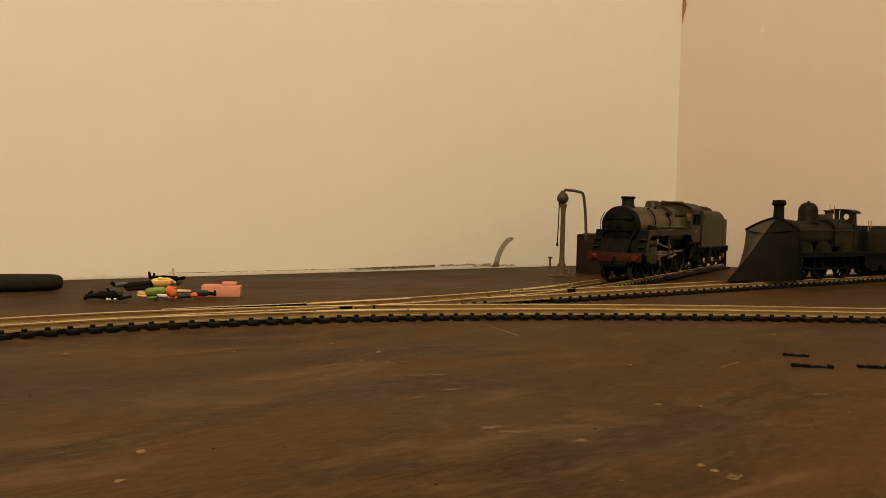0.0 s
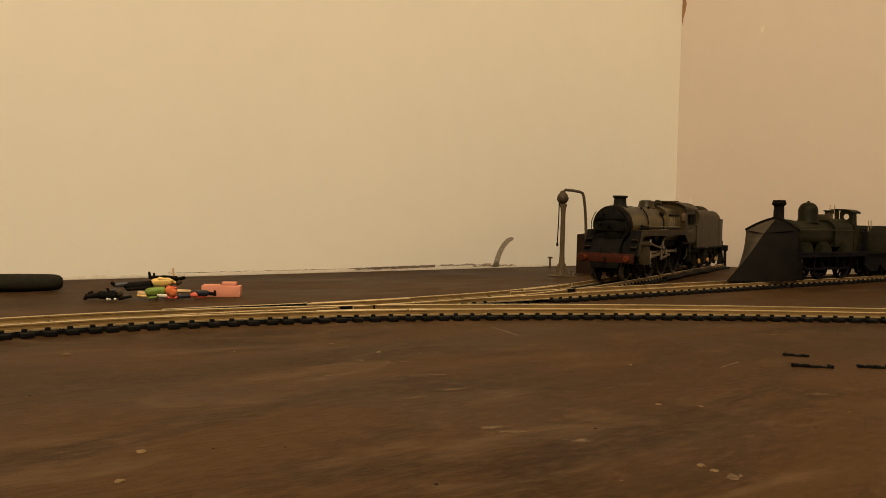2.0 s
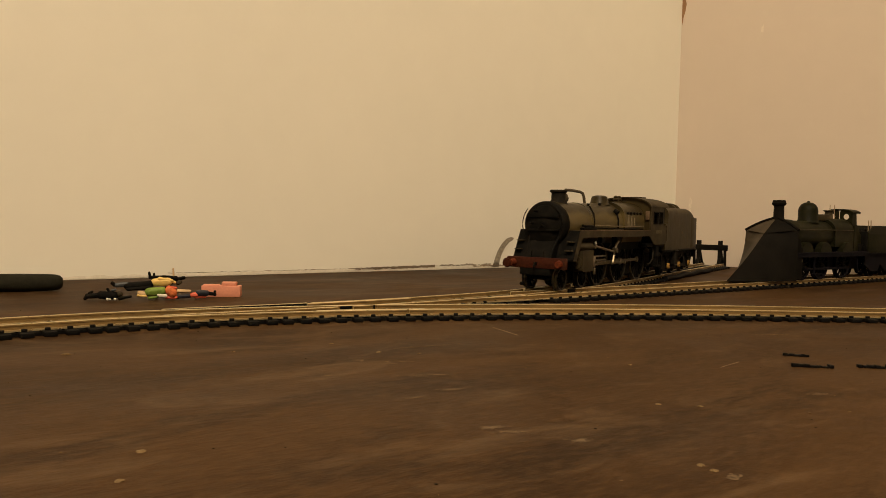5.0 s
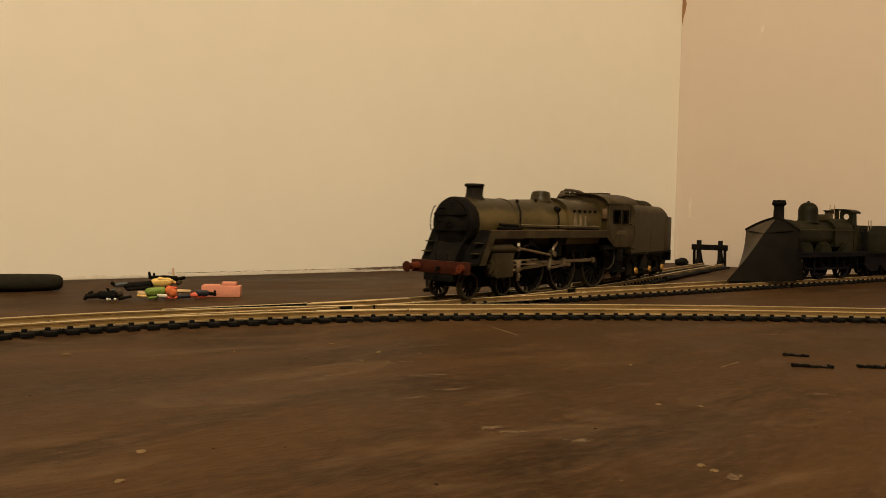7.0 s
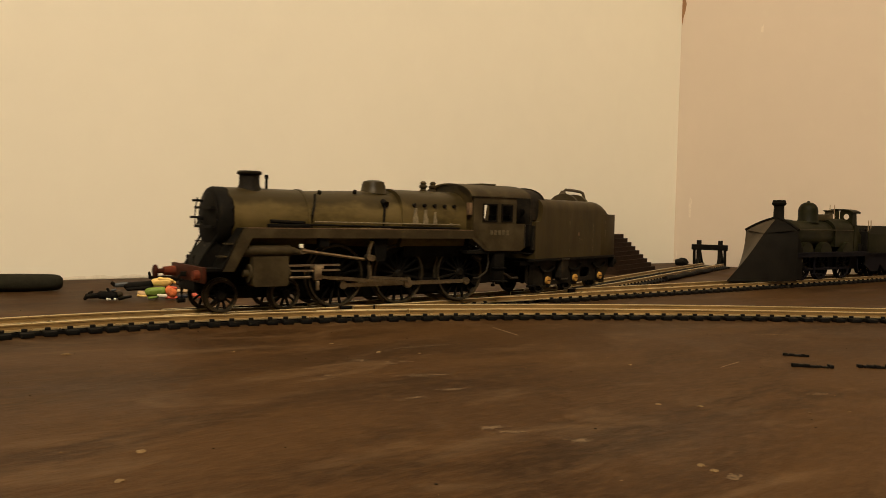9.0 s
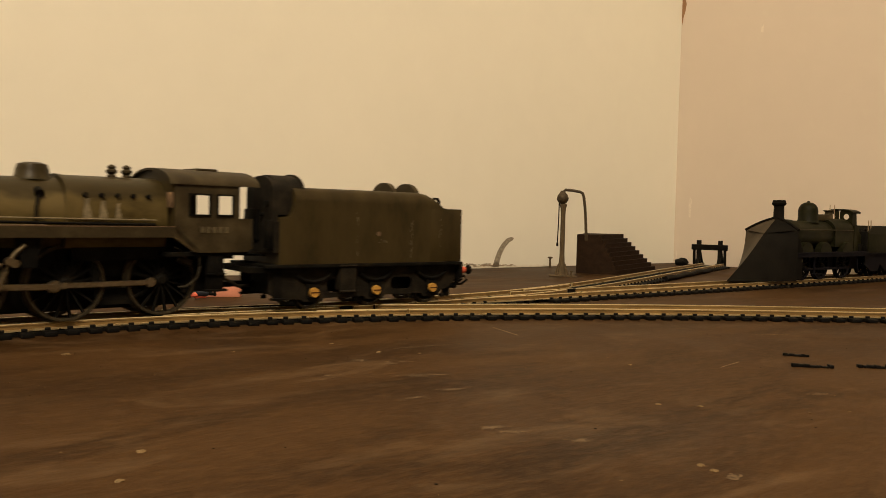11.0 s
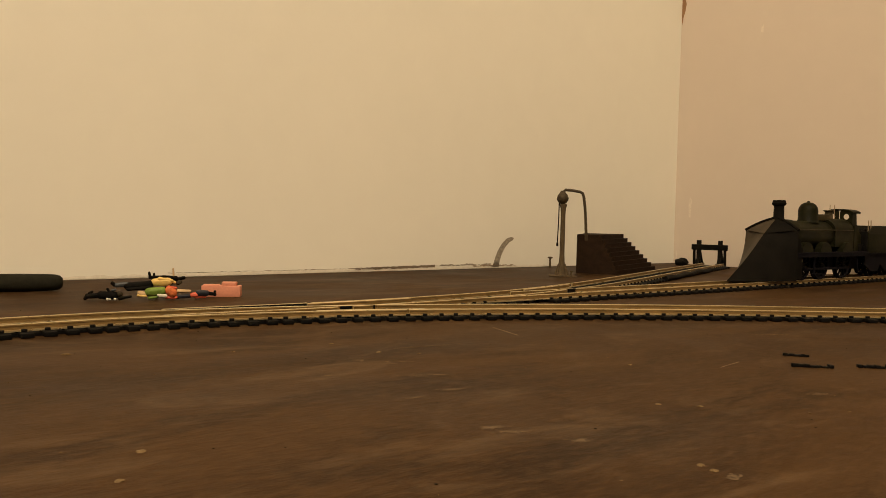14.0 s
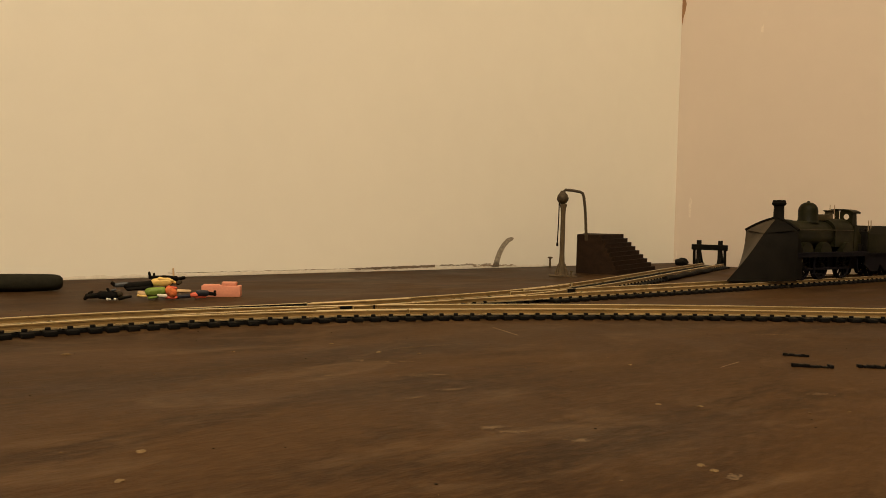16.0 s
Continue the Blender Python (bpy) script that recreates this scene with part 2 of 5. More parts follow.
# ---- plan of the lines of track, in millimetres ----
MAIN = [(-300, 60), (-250, 130), (-205, 188), (-169.2, 227.2), (-142.2, 254.2), (-115.5, 275.9), (-81.7, 295.0), (-42.1, 313.3), (-9.5, 324.1), (25.3, 333), (73.7, 341.8), (123.3, 347.7), (187.7, 351.2), (260, 352.5), (340, 352)]
LINE_B = [(-300, 60), (-250, 130), (-205, 188), (-169.2, 227.2), (-142.3, 254.4), (-117.6, 275.5), (-93, 294.1), (-57.3, 317), (-14.1, 349.7), (10.6, 371.8), (35.7, 396.9), (55.5, 421.6), (73.9, 446.4), (93.2, 475.4), (115.2, 511.4), (147.4, 565.3), (178.8, 618.3), (213.2, 674.8), (246.9, 729.8)]
LINE_A = [(10.6, 371.8), (56.4, 405.8), (133, 464), (210, 522.4), (286, 580.4), (362, 638), (440, 697)]


def smooth(pts, step=1.0):
    """Even points along a smooth line through pts."""
    P = np.array(pts, float)
    d = np.r_[0, np.cumsum(np.hypot(*np.diff(P, axis=0).T))]
    s = np.gradient(P, d, axis=0)
    out = []
    for i in range(len(P) - 1):
        h = d[i + 1] - d[i]
        u = np.linspace(0, 1, max(2, int(h / 0.5)), endpoint=False)[:, None]
        out.append((2 * u**3 - 3 * u**2 + 1) * P[i] + (u**3 - 2 * u**2 + u) * h * s[i] + (3 * u**2 - 2 * u**3) * P[i + 1] + (u**3 - u**2) * h * s[i + 1])
    Q = np.vstack(out + [P[-1:]])
    for _ in range(12):
        Q[8:-8] = (Q[0:-16] + Q[16:] + 2 * Q[8:-8]) / 4
    e = np.r_[0, np.cumsum(np.hypot(*np.diff(Q, axis=0).T))]
    g = np.arange(0, e[-1], step)
    return np.c_[np.interp(g, e, Q[:, 0]), np.interp(g, e, Q[:, 1])]


def aside(line, off):
    t = np.gradient(line, axis=0)
    t /= np.hypot(*t.T)[:, None]
    return line + np.c_[-t[:, 1], t[:, 0]] * off


# ---- the room and the board ----
WALL_DIR = math.degrees(math.atan2(0.786, 1.0))
CORNER = (230.0, 799.3)


def build_room():
    bm = BM()
    box(bm, -2600, 0, 0, 120, -900, 1500)
    ob = part("wall_north", bm, M["wall"])
    ob.matrix_world = mm(*CORNER, 0, WALL_DIR)
    tagged(ob, "cream painted plaster wall behind the layout", "wall", kind="structure")
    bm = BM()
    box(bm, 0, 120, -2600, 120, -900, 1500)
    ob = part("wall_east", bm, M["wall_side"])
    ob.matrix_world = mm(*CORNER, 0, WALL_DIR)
    tagged(ob, "painted plaster wall at the end of the layout, colour darkened for shade", "wall", kind="structure")
    bm = BM()
    box(bm, -2600, -2480, -2600, 0, -900, 1500)
    ob = part("wall_west", bm, M["wall"])
    ob.matrix_world = mm(*CORNER, 0, WALL_DIR)
    tagged(ob, "cream painted plaster wall", "wall", kind="structure")
    bm = BM()
    box(bm, -2600, 120, -2720, -2600, -900, 1500)
    ob = part("wall_south", bm, M["wall"])
    ob.matrix_world = mm(*CORNER, 0, WALL_DIR)
    tagged(ob, "cream painted plaster wall", "wall", kind="structure")
    bm = BM()
    box(bm, -2600, 120, -2720, 120, 1500, 1600)
    ob = part("ceiling", bm, M["wall"])
    ob.matrix_world = mm(*CORNER, 0, WALL_DIR)
    tagged(ob, "plain pale ceiling", "ceiling", kind="structure")
    bm = BM()
    box(bm, -2600, 120, -2720, 120, -1000, -900)
    ob = part("floor", bm, M["board"])
    ob.matrix_world = mm(*CORNER, 0, WALL_DIR)
    tagged(ob, "plain dark floor", "floor", kind="structure")
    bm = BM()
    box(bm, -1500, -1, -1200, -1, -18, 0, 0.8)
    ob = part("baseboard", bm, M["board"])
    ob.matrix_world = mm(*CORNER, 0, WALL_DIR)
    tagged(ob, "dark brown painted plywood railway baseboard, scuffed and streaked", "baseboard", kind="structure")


build_room()

# ---- track ----
RAIL_PROFILE = [(-1.25, 0), (1.25, 0), (1.25, 0.4), (0.35, 0.62), (0.3, 1.6), (0.5, 1.75), (0.5, 2.2), (0.36, 2.4), (-0.36, 2.4), (-0.5, 2.2), (-0.5, 1.75), (-0.3, 1.6), (-0.35, 0.62), (-1.25, 0.4)]
WEB = (3, 4, 5, 9, 10, 11)


def rail(line, parent, name="rail", material="rail", web="rail_web"):
    """A rail of true section along a line, on its sleepers."""
    bm = BM()
    t = np.gradient(line, axis=0)
    t /= np.hypot(*t.T)[:, None]
    rings = [[bm.verts.new((p[0] - q[1] * a, p[1] + q[0] * a, 1.6 + h)) for a, h in RAIL_PROFILE] for p, q in zip(line, t)]
    n = len(RAIL_PROFILE)
    for a, b in zip(rings, rings[1:]):
        for k in range(n):
            fc = bm.faces.new((a[k], b[k], b[(k + 1) % n], a[(k + 1) % n]))
            fc.material_index = 1 if k in WEB else 0
    bm.faces.new(rings[0])
    bm.faces.new(rings[-1][::-1])
    ob = part(name, bm, M[material], parent)
    ob.data.materials.append(M[web if material == "rail" else material])
    return ob


def sleeper_mesh(length):
    bm = BM()
    box(bm, -1.9, 1.9, -length / 2, length / 2, 0, 1.6, 0.25)
    for y in (-8.75, 8.75):
        for k in (math.copysign(1, y),):
            box(bm, -0.85, 0.85, y + k * 1.4 - 0.5, y + k * 1.4 + 0.5, 1.5, 2.45, 0.2)
    return mesh_of("sleeper", bm, M["sleeper"])


SLEEPER = sleeper_mesh(30)


def sleepers(line, parent, first, last, pitch, skip=None):
    rnd = random.Random(3)
    s = first
    while s < last:
        i = int(s)
        p, q = line[i], line[min(i + 2, len(line) - 1)] - line[max(i - 2, 0)]
        if skip is None or not skip(p):
            ob = new("sleeper", SLEEPER)
            ob.parent = parent
            ob.matrix_basis = mm(p[0], p[1], 0, math.degrees(math.atan2(q[1], q[0])) + rnd.uniform(-0.8, 0.8))
        s += pitch
    bm = BM()
    for off in (-8.75, 8.75):
        w = aside(line, off)[int(first):int(last):4]
        for a, b in zip(w, w[1:]):
            d = (b - a) / np.hypot(*(b - a))
            nn = np.array((-d[1], d[0])) * 2.1
            plate(bm, [tuple(a - nn), tuple(b - nn), tuple(b + nn), tuple(a + nn)], 0.1, 1.15)
    part("sleeper_web", bm, M["sleeper"], parent)


main_line, line_b, line_a = smooth(MAIN), smooth(LINE_B), smooth(LINE_A)


def cut(line, x0=None, x1=None):
    k = np.ones(len(line), bool)
    if x0 is not None:
        k &= line[:, 0] >= x0
    if x1 is not None:
        k &= line[:, 0] <= x1
    return line[k]


def build_track():
    origin = Matrix()
    main = thing("railway_track", origin, "curved model railway track with tarnished rails on black plastic sleepers", "railway track", "model railway lines")
    near, far = aside(main_line, -8.75), aside(main_line, 8.75)
    rail(cut(near, None, -13.2), main)
    rail(cut(near, -12.7, None), main)
    rail(cut(far, None, -31), main)
    rail(cut(far, -30.5, -27), main, "frog", "sleeper")
    rail(cut(far, -26.5, None), main)
    sleepers(main_line, main, 2, len(main_line) - 2, 6.9)
    b = thing("railway_track", origin, "model railway siding curving away to the buffer stop", "railway track", "model railway lines")
    nearb, farb = aside(line_b, -8.75), aside(line_b, 8.75)
    rail(cut(farb, -104, -55), b, "switch_rail", web="sleeper")
    rail(cut(farb, -54.6, 74), b)
    rail(cut(farb, 75, None), b)
    rail(cut(nearb, -98, -41), b, "switch_rail")
    rail(cut(nearb, -40.5, -36), b, "frog", "sleeper")
    rail(cut(nearb, -35.5, 66), b)
    rail(cut(nearb, 66.5, 71), b, "frog", "sleeper")
    rail(cut(nearb, 71.5, None), b)
    # check rails beside the two crossings
    rail(cut(aside(line_b, 6.4), -55, -14), b, "check_rail")
    rail(cut(aside(main_line, -6.4), -48, -6), main, "check_rail")
    rail(cut(aside(line_b, 6.4), 42, 72), b, "check_rail")
    mx, my = main_line[:, 0], main_line[:, 1]
    sleepers(line_b, b, 330, len(line_b) - 3, 6.9, lambda p: p[1] - np.interp(p[0], mx, my) < 26)
    a = thing("railway_track", origin, "straight model railway siding beside the wall", "railway track", "model railway lines")
    bx, by = line_b[:, 0], line_b[:, 1]
    rail(aside(line_a, -8.75), a)
    fa = aside(line_a, 8.75)
    rail(cut(fa, 34, 66), a, "switch_rail")
    rail(cut(fa, 67, None), a)
    sleepers(line_a, a, 46, len(line_a) - 3, 6.9)


build_track()

# ---- running of the train: how far along the line its leading axle is ----
RUN = [(0, 610.6), (0.6, 610.6), (1, 608.5), (1.5, 603.3), (2, 595), (2.5, 584), (3, 570.3), (3.5, 551.8), (4, 534.6), (5.25, 499), (6.5, 460.0), (7, 434.7), (7.5, 405.9), (8, 376.7), (8.5, 346.8), (9, 322.4), (9.25, 311.5), (10.3, 243), (11.5, 156.9), (12, 125.0), (12.5, 89.2), (13, 48.3), (13.3, 23.8), (14, -34), (16, -200)]


def run(t):
    T = [r[0] for r in RUN]
    S = np.array([r[1] for r in RUN])
    g = np.gradient(S, T)
    i = min(max(int(np.searchsorted(T, t, "right")) - 1, 0), len(T) - 2)
    h = T[i + 1] - T[i]
    u = (t - T[i]) / h
    return float((2 * u**3 - 3 * u**2 + 1) * S[i] + (u**3 - 2 * u**2 + u) * h * g[i] + (3 * u**2 - 2 * u**3) * S[i + 1] + (u**3 - u**2) * h * g[i + 1])


def on_line(s):
    if s < 0:
        return line_b[0] + (line_b[1] - line_b[0]) * s
    k = np.arange(len(line_b))
    return np.array((np.interp(s, k, line_b[:, 0]), np.interp(s, k, line_b[:, 1])))


def rides(s, a, b):
    """The pose of a vehicle whose wheels at a and b behind s are on the line; its own x runs backwards from s + a."""
    A, B = on_line(s + a), on_line(s + b)
    h = math.atan2(*(B - A)[::-1])
    return A, h


def engine_pose(t):
    A, h = rides(run(t), 12.5, 92)
    return mm(A[0] - 12.5 * math.cos(h), A[1] - 12.5 * math.sin(h), 4, math.degrees(h))


def tender_pose(t):
    A, h = rides(run(t), 164, 220)
    return mm(A[0], A[1], 4, math.degrees(h))

# ---- the moving engine; x runs back from the leading axle, the side seen is at negative y, z from the rail top ----
ALONG_X = Matrix.Rotation(radians(90), 4, "Y")
ACROSS_Y = Matrix.Rotation(radians(90), 4, "X")
WHEEL_R, BOGIE_R, TENDER_R, CRANK = 12.35, 6.0, 6.5, 4.6
DRIVERS, BOGIES, TENDERS = (46.6, 76.3, 108.3), (0.0, 25.0), (0.0, 28.0, 56.0)


def at_x(x, y=0.0, z=0.0):
    return Matrix.Translation((x, y, z)) @ ALONG_X


def spider(bm, r, n):
    """Hub and spokes of a wheel in one casting."""
    sides = []
    for y in (-0.75, 0.35):
        ring = []
        for k in range(n):
            a = k * math.tau / n
            d, f = 0.62 / 2.2, 0.36 / (r - 0.9)
            ring.append([bm.verts.new((q * math.cos(a + g), y, q * math.sin(a + g))) for q, g in ((2.2, -d / 2), (2.2, d / 2), (r - 0.9, f), (r - 0.9, -f))])
        sides.append(ring)
    for s, ring in enumerate(sides):
        for v in ring:
            bm.faces.new(v)
        bm.faces.new([v for q in ring for v in (q[0], q[1])])
    for p, q in zip(*sides):
        for i, j in ((1, 2), (2, 3), (3, 0)):
            bm.faces.new((p[i], p[j], q[j], q[i]))
    for k in range(n):
        j = (k + 1) % n
        bm.faces.new((sides[0][k][1], sides[0][j][0], sides[1][j][0], sides[1][k][1]))


def wheel_meshes(r, spokes, crank, rim="tyre"):
    """Tyre, spoked centre and crank boss; the crank points along x, the outer face is at negative y."""
    bm = BM()
    lathe(bm, [(r - 1.0, 0.9), (r - 0.25, 1.1), (r - 0.1, 1.1), (r, 0.9), (r, -0.6), (r + 0.7, -0.9), (r + 0.7, -1.4), (r - 1.0, -1.4), (r - 1.0, 0.9)], ACROSS_Y, 40, False)
    tyre = mesh_of("tyre", bm, M[rim])
    bm = BM()
    if spokes:
        spider(bm, r, spokes)
    lathe(bm, [(2.0, -1.0), (2.0, 1.0), (1.3, 1.6), (0.3, 1.6)], ACROSS_Y, 20)
    if crank:
        rod(bm, (crank, 1, 0), (crank, -1.3, 0), 1.5, 1.5, 14)
        box(bm, 0, crank, -1.0, 0.6, -1.5, 1.5, 0.3)
        plate_pts = [((r - 1.3) * math.cos(a), (r - 1.3) * math.sin(a)) for a in np.linspace(math.pi - 0.7, math.pi + 0.7, 12)]
        slab(bm, plate_pts, -0.7, 0.5)
    centre = mesh_of("wheel_centre", bm, M["black"])
    return tyre, centre


def wheel(meshes, parent, x, y, z, name):
    ob = new(name, meshes[0])
    ob.parent = parent
    ob.matrix_basis = mm(x, y, z, 0 if y < 0 else 180)
    c = new("wheel_centre", meshes[1])
    c.parent = ob
    return ob


def arch(half, z0, z1, top, n=14):
    """Outline (y, z): upright sides from z0 to z1, then a round crown up to top."""
    pts = [(half, z0)]
    pts += [(half * math.cos(a), z1 + (top - z1) * math.sin(a)) for a in np.linspace(0, math.pi, n)]
    pts += [(-half, z0)]
    return pts


def build_engine():
    e = thing("steam_locomotive", engine_pose(0), "weathered dark green steam locomotive with red buffer beam on the track", "locomotive")
    lab = {}
    # boiler and smokebox
    bm = BM()
    lathe(bm, [(11.9, 2.2), (11.9, 33), (12.2, 33.2), (12.2, 34.4), (11.9, 34.5)], at_x(0, 0, 34), 40)
    part("smokebox", bm, M["boiler"], e, "dusty olive-brown smokebox")
    bm = BM()
    rnd = random.Random(17)
    ring = [(9.6, -1.8), (11.0, -1.7), (11.6, -1.3), (11.95, -0.5), (11.97, 2.6)]
    lathe(bm, ring, at_x(0, 0, 34), 48)
    for v in bm.verts:
        if v.co.x > 2:
            v.co.x += rnd.uniform(-0.3, 1.4)
    box(bm, -1, 20, -7, 7, 18, 26)
    part("smokebox_front", bm, M["black"], e, "soot-black front of the smokebox")
    bm = BM()
    lathe(bm, [(0.1, -3.8), (1.2, -3.8), (3.5, -3.4), (7.5, -2.7), (9.6, -2.1), (9.9, -1.5), (9.9, -1.2)], at_x(0, 0, 34), 36)
    for z in (31, 38):
        box(bm, -4.0, -1.8, -9, 9, z - 0.45, z + 0.45)
    rod(bm, (-5.8, 0, 34), (-3.2, 0, 34), 0.7)
    rod(bm, (-5.4, 0, 34), (-5.4, 1.8, 31), 0.3)
    rod(bm, (-5.1, 0, 34), (-5.1, -2.1, 32.6), 0.3)
    part("smokebox_door", bm, M["black"], e, "sooty round smokebox door")
    bm = BM()
    tube(bm, [(-2.6, -10.8 * math.cos(a), 34 + 10.8 * math.sin(a)) for a in np.linspace(-0.2, 1.2, 10)], 0.24, 6)
    tube(bm, [(-2.6, 12.2 * math.cos(a), 34 + 12.2 * math.sin(a)) for a in np.linspace(-0.3, 0.7, 10)], 0.24, 6)
    rod(bm, (-6.4, 4, 40.6), (-1.8, 4, 40.6), 0.45)
    rod(bm, (-6.4, 6.0, 34.4), (-1.8, 6, 34.4), 0.45)
    part("smokebox_handrail", bm, M["black"], e)
    bm = BM()
    lathe(bm, [(11.4, 34.2), (12.0, 45), (12.9, 76), (12.0, 76.4)], at_x(0, 0, 34), 40)
    part("boiler", bm, M["boiler"], e)
    bm = BM()
    out = [(11.6, 24)] + [(13.6, 30)] + [(13.4, 38)] + [(13.2 * math.cos(a), 38 + 9.7 * math.sin(a) ** 0.8) for a in np.linspace(0.12, math.pi - 0.12, 20)] + [(-13.4, 38), (-13.6, 30), (-11.6, 24)]
    across(bm, out, 75.8, 108.5)
    out2 = [(y * 1.02, 34 + (z - 34) * 1.02) for y, z in out]
    across(bm, out2, 75.2, 76.6)
    part("firebox", bm, M["boiler"], e)
    for k in range(5):
        x = 81 + 5.2 * k
        bm = BM()
        rod(bm, (x, -12.6, 41.0), (x, -13.9, 41.3), 0.8, 0.7, 10)
        part("washout_plug", bm, M["black"], e)
    for x, w, h in ((80.2, 2.8, 7.0), (85.4, 2.6, 6.4), (90.6, 2.0, 5.6)):
        bm = BM()
        slab(bm, [(x, 33.0), (x + w, 33.0), (x + w * 0.95, 33.0 + h * 0.35), (x + w * 0.66, 33.0 + h * 0.7), (x + w * 0.72, 33.0 + h), (x + w * 0.24, 33.0 + h * 0.97), (x + w * 0.15, 33.0 + h * 0.6), (x + w * 0.06, 33.0 + h * 0.4)], -13.78, -13.2)
        part("limescale_streak", bm, M["limescale"], e, "pale limescale run below a washout plug")
    # chimney, dome, valves
    bm = BM()
    lathe(bm, [(5.4, 44.6), (4.5, 45.8), (3.9, 47), (3.75, 50.6), (4.6, 51.2), (4.75, 51.7), (4.3, 52.3), (3.2, 52.3), (3.2, 49)], Matrix.Translation((14, 0, 0)), 30)
    part("chimney", bm, M["frame_grime"], e, "sooty brown chimney")
    bm = BM()
    rod(bm, (21.6, 1.5, 44), (21.6, 1.5, 51), 0.55, seg=8)
    rod(bm, (21.6, 1.5, 49.8), (21.6, 1.5, 51.3), 0.8, seg=8)
    part("blower_pipe", bm, M["black"], e)
    bm = BM()
    lathe(bm, [(6.4, 45.6), (5.3, 47), (5.0, 49), (4.4, 50.6), (2.5, 51.2), (0.2, 51.3)], Matrix.Translation((69, 0, 0)), 30)
    part("dome", bm, M["boiler"], e)
    for x in (94.4, 99.6):
        bm = BM()
        lathe(bm, [(1.6, 47), (1.5, 48.2), (1.1, 48.6), (1.9, 49.4), (1.9, 50), (1.1, 50.5), (1.5, 51.2), (0.6, 52)], Matrix.Translation((x, 0, 0)), 16)
        part("safety_valve", bm, M["brownish"], e)
    bm = BM()
    for s in (-1, 1):
        rod(bm, (36, s * 13.2, 33.6), (104, s * 14.6, 33.2), 0.24, seg=6)
        for x in (36, 52, 68, 84, 100):
            rod(bm, (x, s * 11.2, 33.5), (x, s * (13.2 + (x - 36) * 0.02), 33.5), 0.3, seg=6)
    part("boiler_handrail", bm, M["limescale"], e, "thin tan handrail along the boiler")
    for s in (-1, 1):
        bm = BM()
        tube(bm, [(20, s * 12.6, 30.8), (20, s * 13.2, 32.6), (34, s * 13.0, 32.4), (48, s * 13.2, 32.2), (74, s * 13.8, 31.9), (104, s * 14.4, 31.7)], 0.4, 8)
        box(bm, 16, 33, s * 13.3 - 1.2, s * 13.3 + 1.2, 31.2, 32.6, 0.3)
        rod(bm, (17, s * 13.2, 33.6), (31, s * 13.2, 33.0), 0.7)
        part("ejector_pipe", bm, M["black"], e)
        bm = BM()
        tube(bm, [(34.6, s * 12.2, 30), (34.4, s * 12.3, 36), (36, s * 11, 40), (38, s * 7.5, 44.2)], 0.45, 8)
        part("steam_pipe", bm, M["black"], e)
        bm = BM()
        tube(bm, [(66, s * 13.4, 30.6), (66.4, s * 13.2, 37), (67.6, s * 11.6, 41)], 0.5, 8)
        rod(bm, (67.6, s * 12.4, 41), (67.6, s * 10, 42.4), 1.5, 1.2, 10)
        part("feed_pipe", bm, M["black"], e)
    bm = BM()
    for x, z in ((41, 44.8), (57, 45.6)):
        rod(bm, (x, -5, z - 0.3), (x, -5.6, z + 0.9), 0.9, 0.8, 8)
    part("mud_plug", bm, M["black"], e)
    # cab with two side windows each side
    bm = BM()
    w = 17.3
    for s in (-1, 1):
        y0, y1 = sorted((s * (w - 0.7), s * w))
        slab(bm, [(110.5, 28), (118.5, 22), (137, 22), (139.6, 23.4), (139.6, 34.2), (134, 34.2), (134, 34.9), (109.5, 34.9), (109.5, 30)], y0, y1)
        box(bm, 109.5, 114.4, y0, y1, 34.9, 42.8)
        box(bm, 122.6, 125.0, y0, y1, 34.9, 42.8)
        box(bm, 131.6, 134, y0, y1, 34.9, 42.8)
        slab(bm, [(109.5, 42.8), (134, 42.8), (134, 46.4), (109.5, 46.4)], y0, y1)
    part("cab_side", bm, M["brownish"], e, "grimy brown cab side sheets")
    bm = BM()
    front = [(16.6, 28)] + [(16.6, 46)] + [(16.6 * math.cos(a), 46 + 5.0 * math.sin(a)) for a in np.linspace(0.15, math.pi - 0.15, 14)] + [(-16.6, 46), (-16.6, 28)]
    across(bm, front, 109.0, 109.9)
    part("cab_front", bm, M["green"], e)
    for s in (-1, 1):
        bm = BM()
        box(bm, 107.6, 109.2, s * 15.6 - 1.2, s * 15.6 + 1.2, 37.6, 43.0, 0.2)
        part("spectacle_frame", bm, M["worn_lit_tan"], e, "pale front cab window")
    bm = BM()
    outer = [(17.9 * math.cos(a), 45.8 + 5.9 * math.sin(a)) for a in np.linspace(0, math.pi, 24)]
    inner = [(17.2 * math.cos(a), 45.8 + 5.2 * math.sin(a)) for a in np.linspace(math.pi, 0, 24)]
    across(bm, outer + inner, 107.5, 141.8)
    for x in (121, 132):
        rod(bm, (x, 0, 51.6), (x, -9, 50.4), 0.25, seg=5)
    box(bm, 123, 131, -6, 6, 51.2, 52.2, 0.3)
    part("cab_roof", bm, M["brownish"], e, "sooty brown curved cab roof")
    for s in (-1, 1):
        for x0, x1 in ((114.4, 122.6), (125.0, 131.6)):
            bm = BM()
            for a, b, c, d in ((x0, x1, 34.9, 35.5), (x0, x1, 42.2, 42.8), (x0, x0 + 0.6, 35.5, 42.2), (x1 - 0.6, x1, 35.5, 42.2)):
                box(bm, a, b, s * 17.45 - 0.3, s * 17.45 + 0.3, c, d)
            part("cab_window_frame", bm, M["black"], e)
    for s in (-1, 1):
        bm = BM()
        rod(bm, (139.2, s * 17.4, 24), (139.2, s * 17.4, 34), 0.28, seg=6)
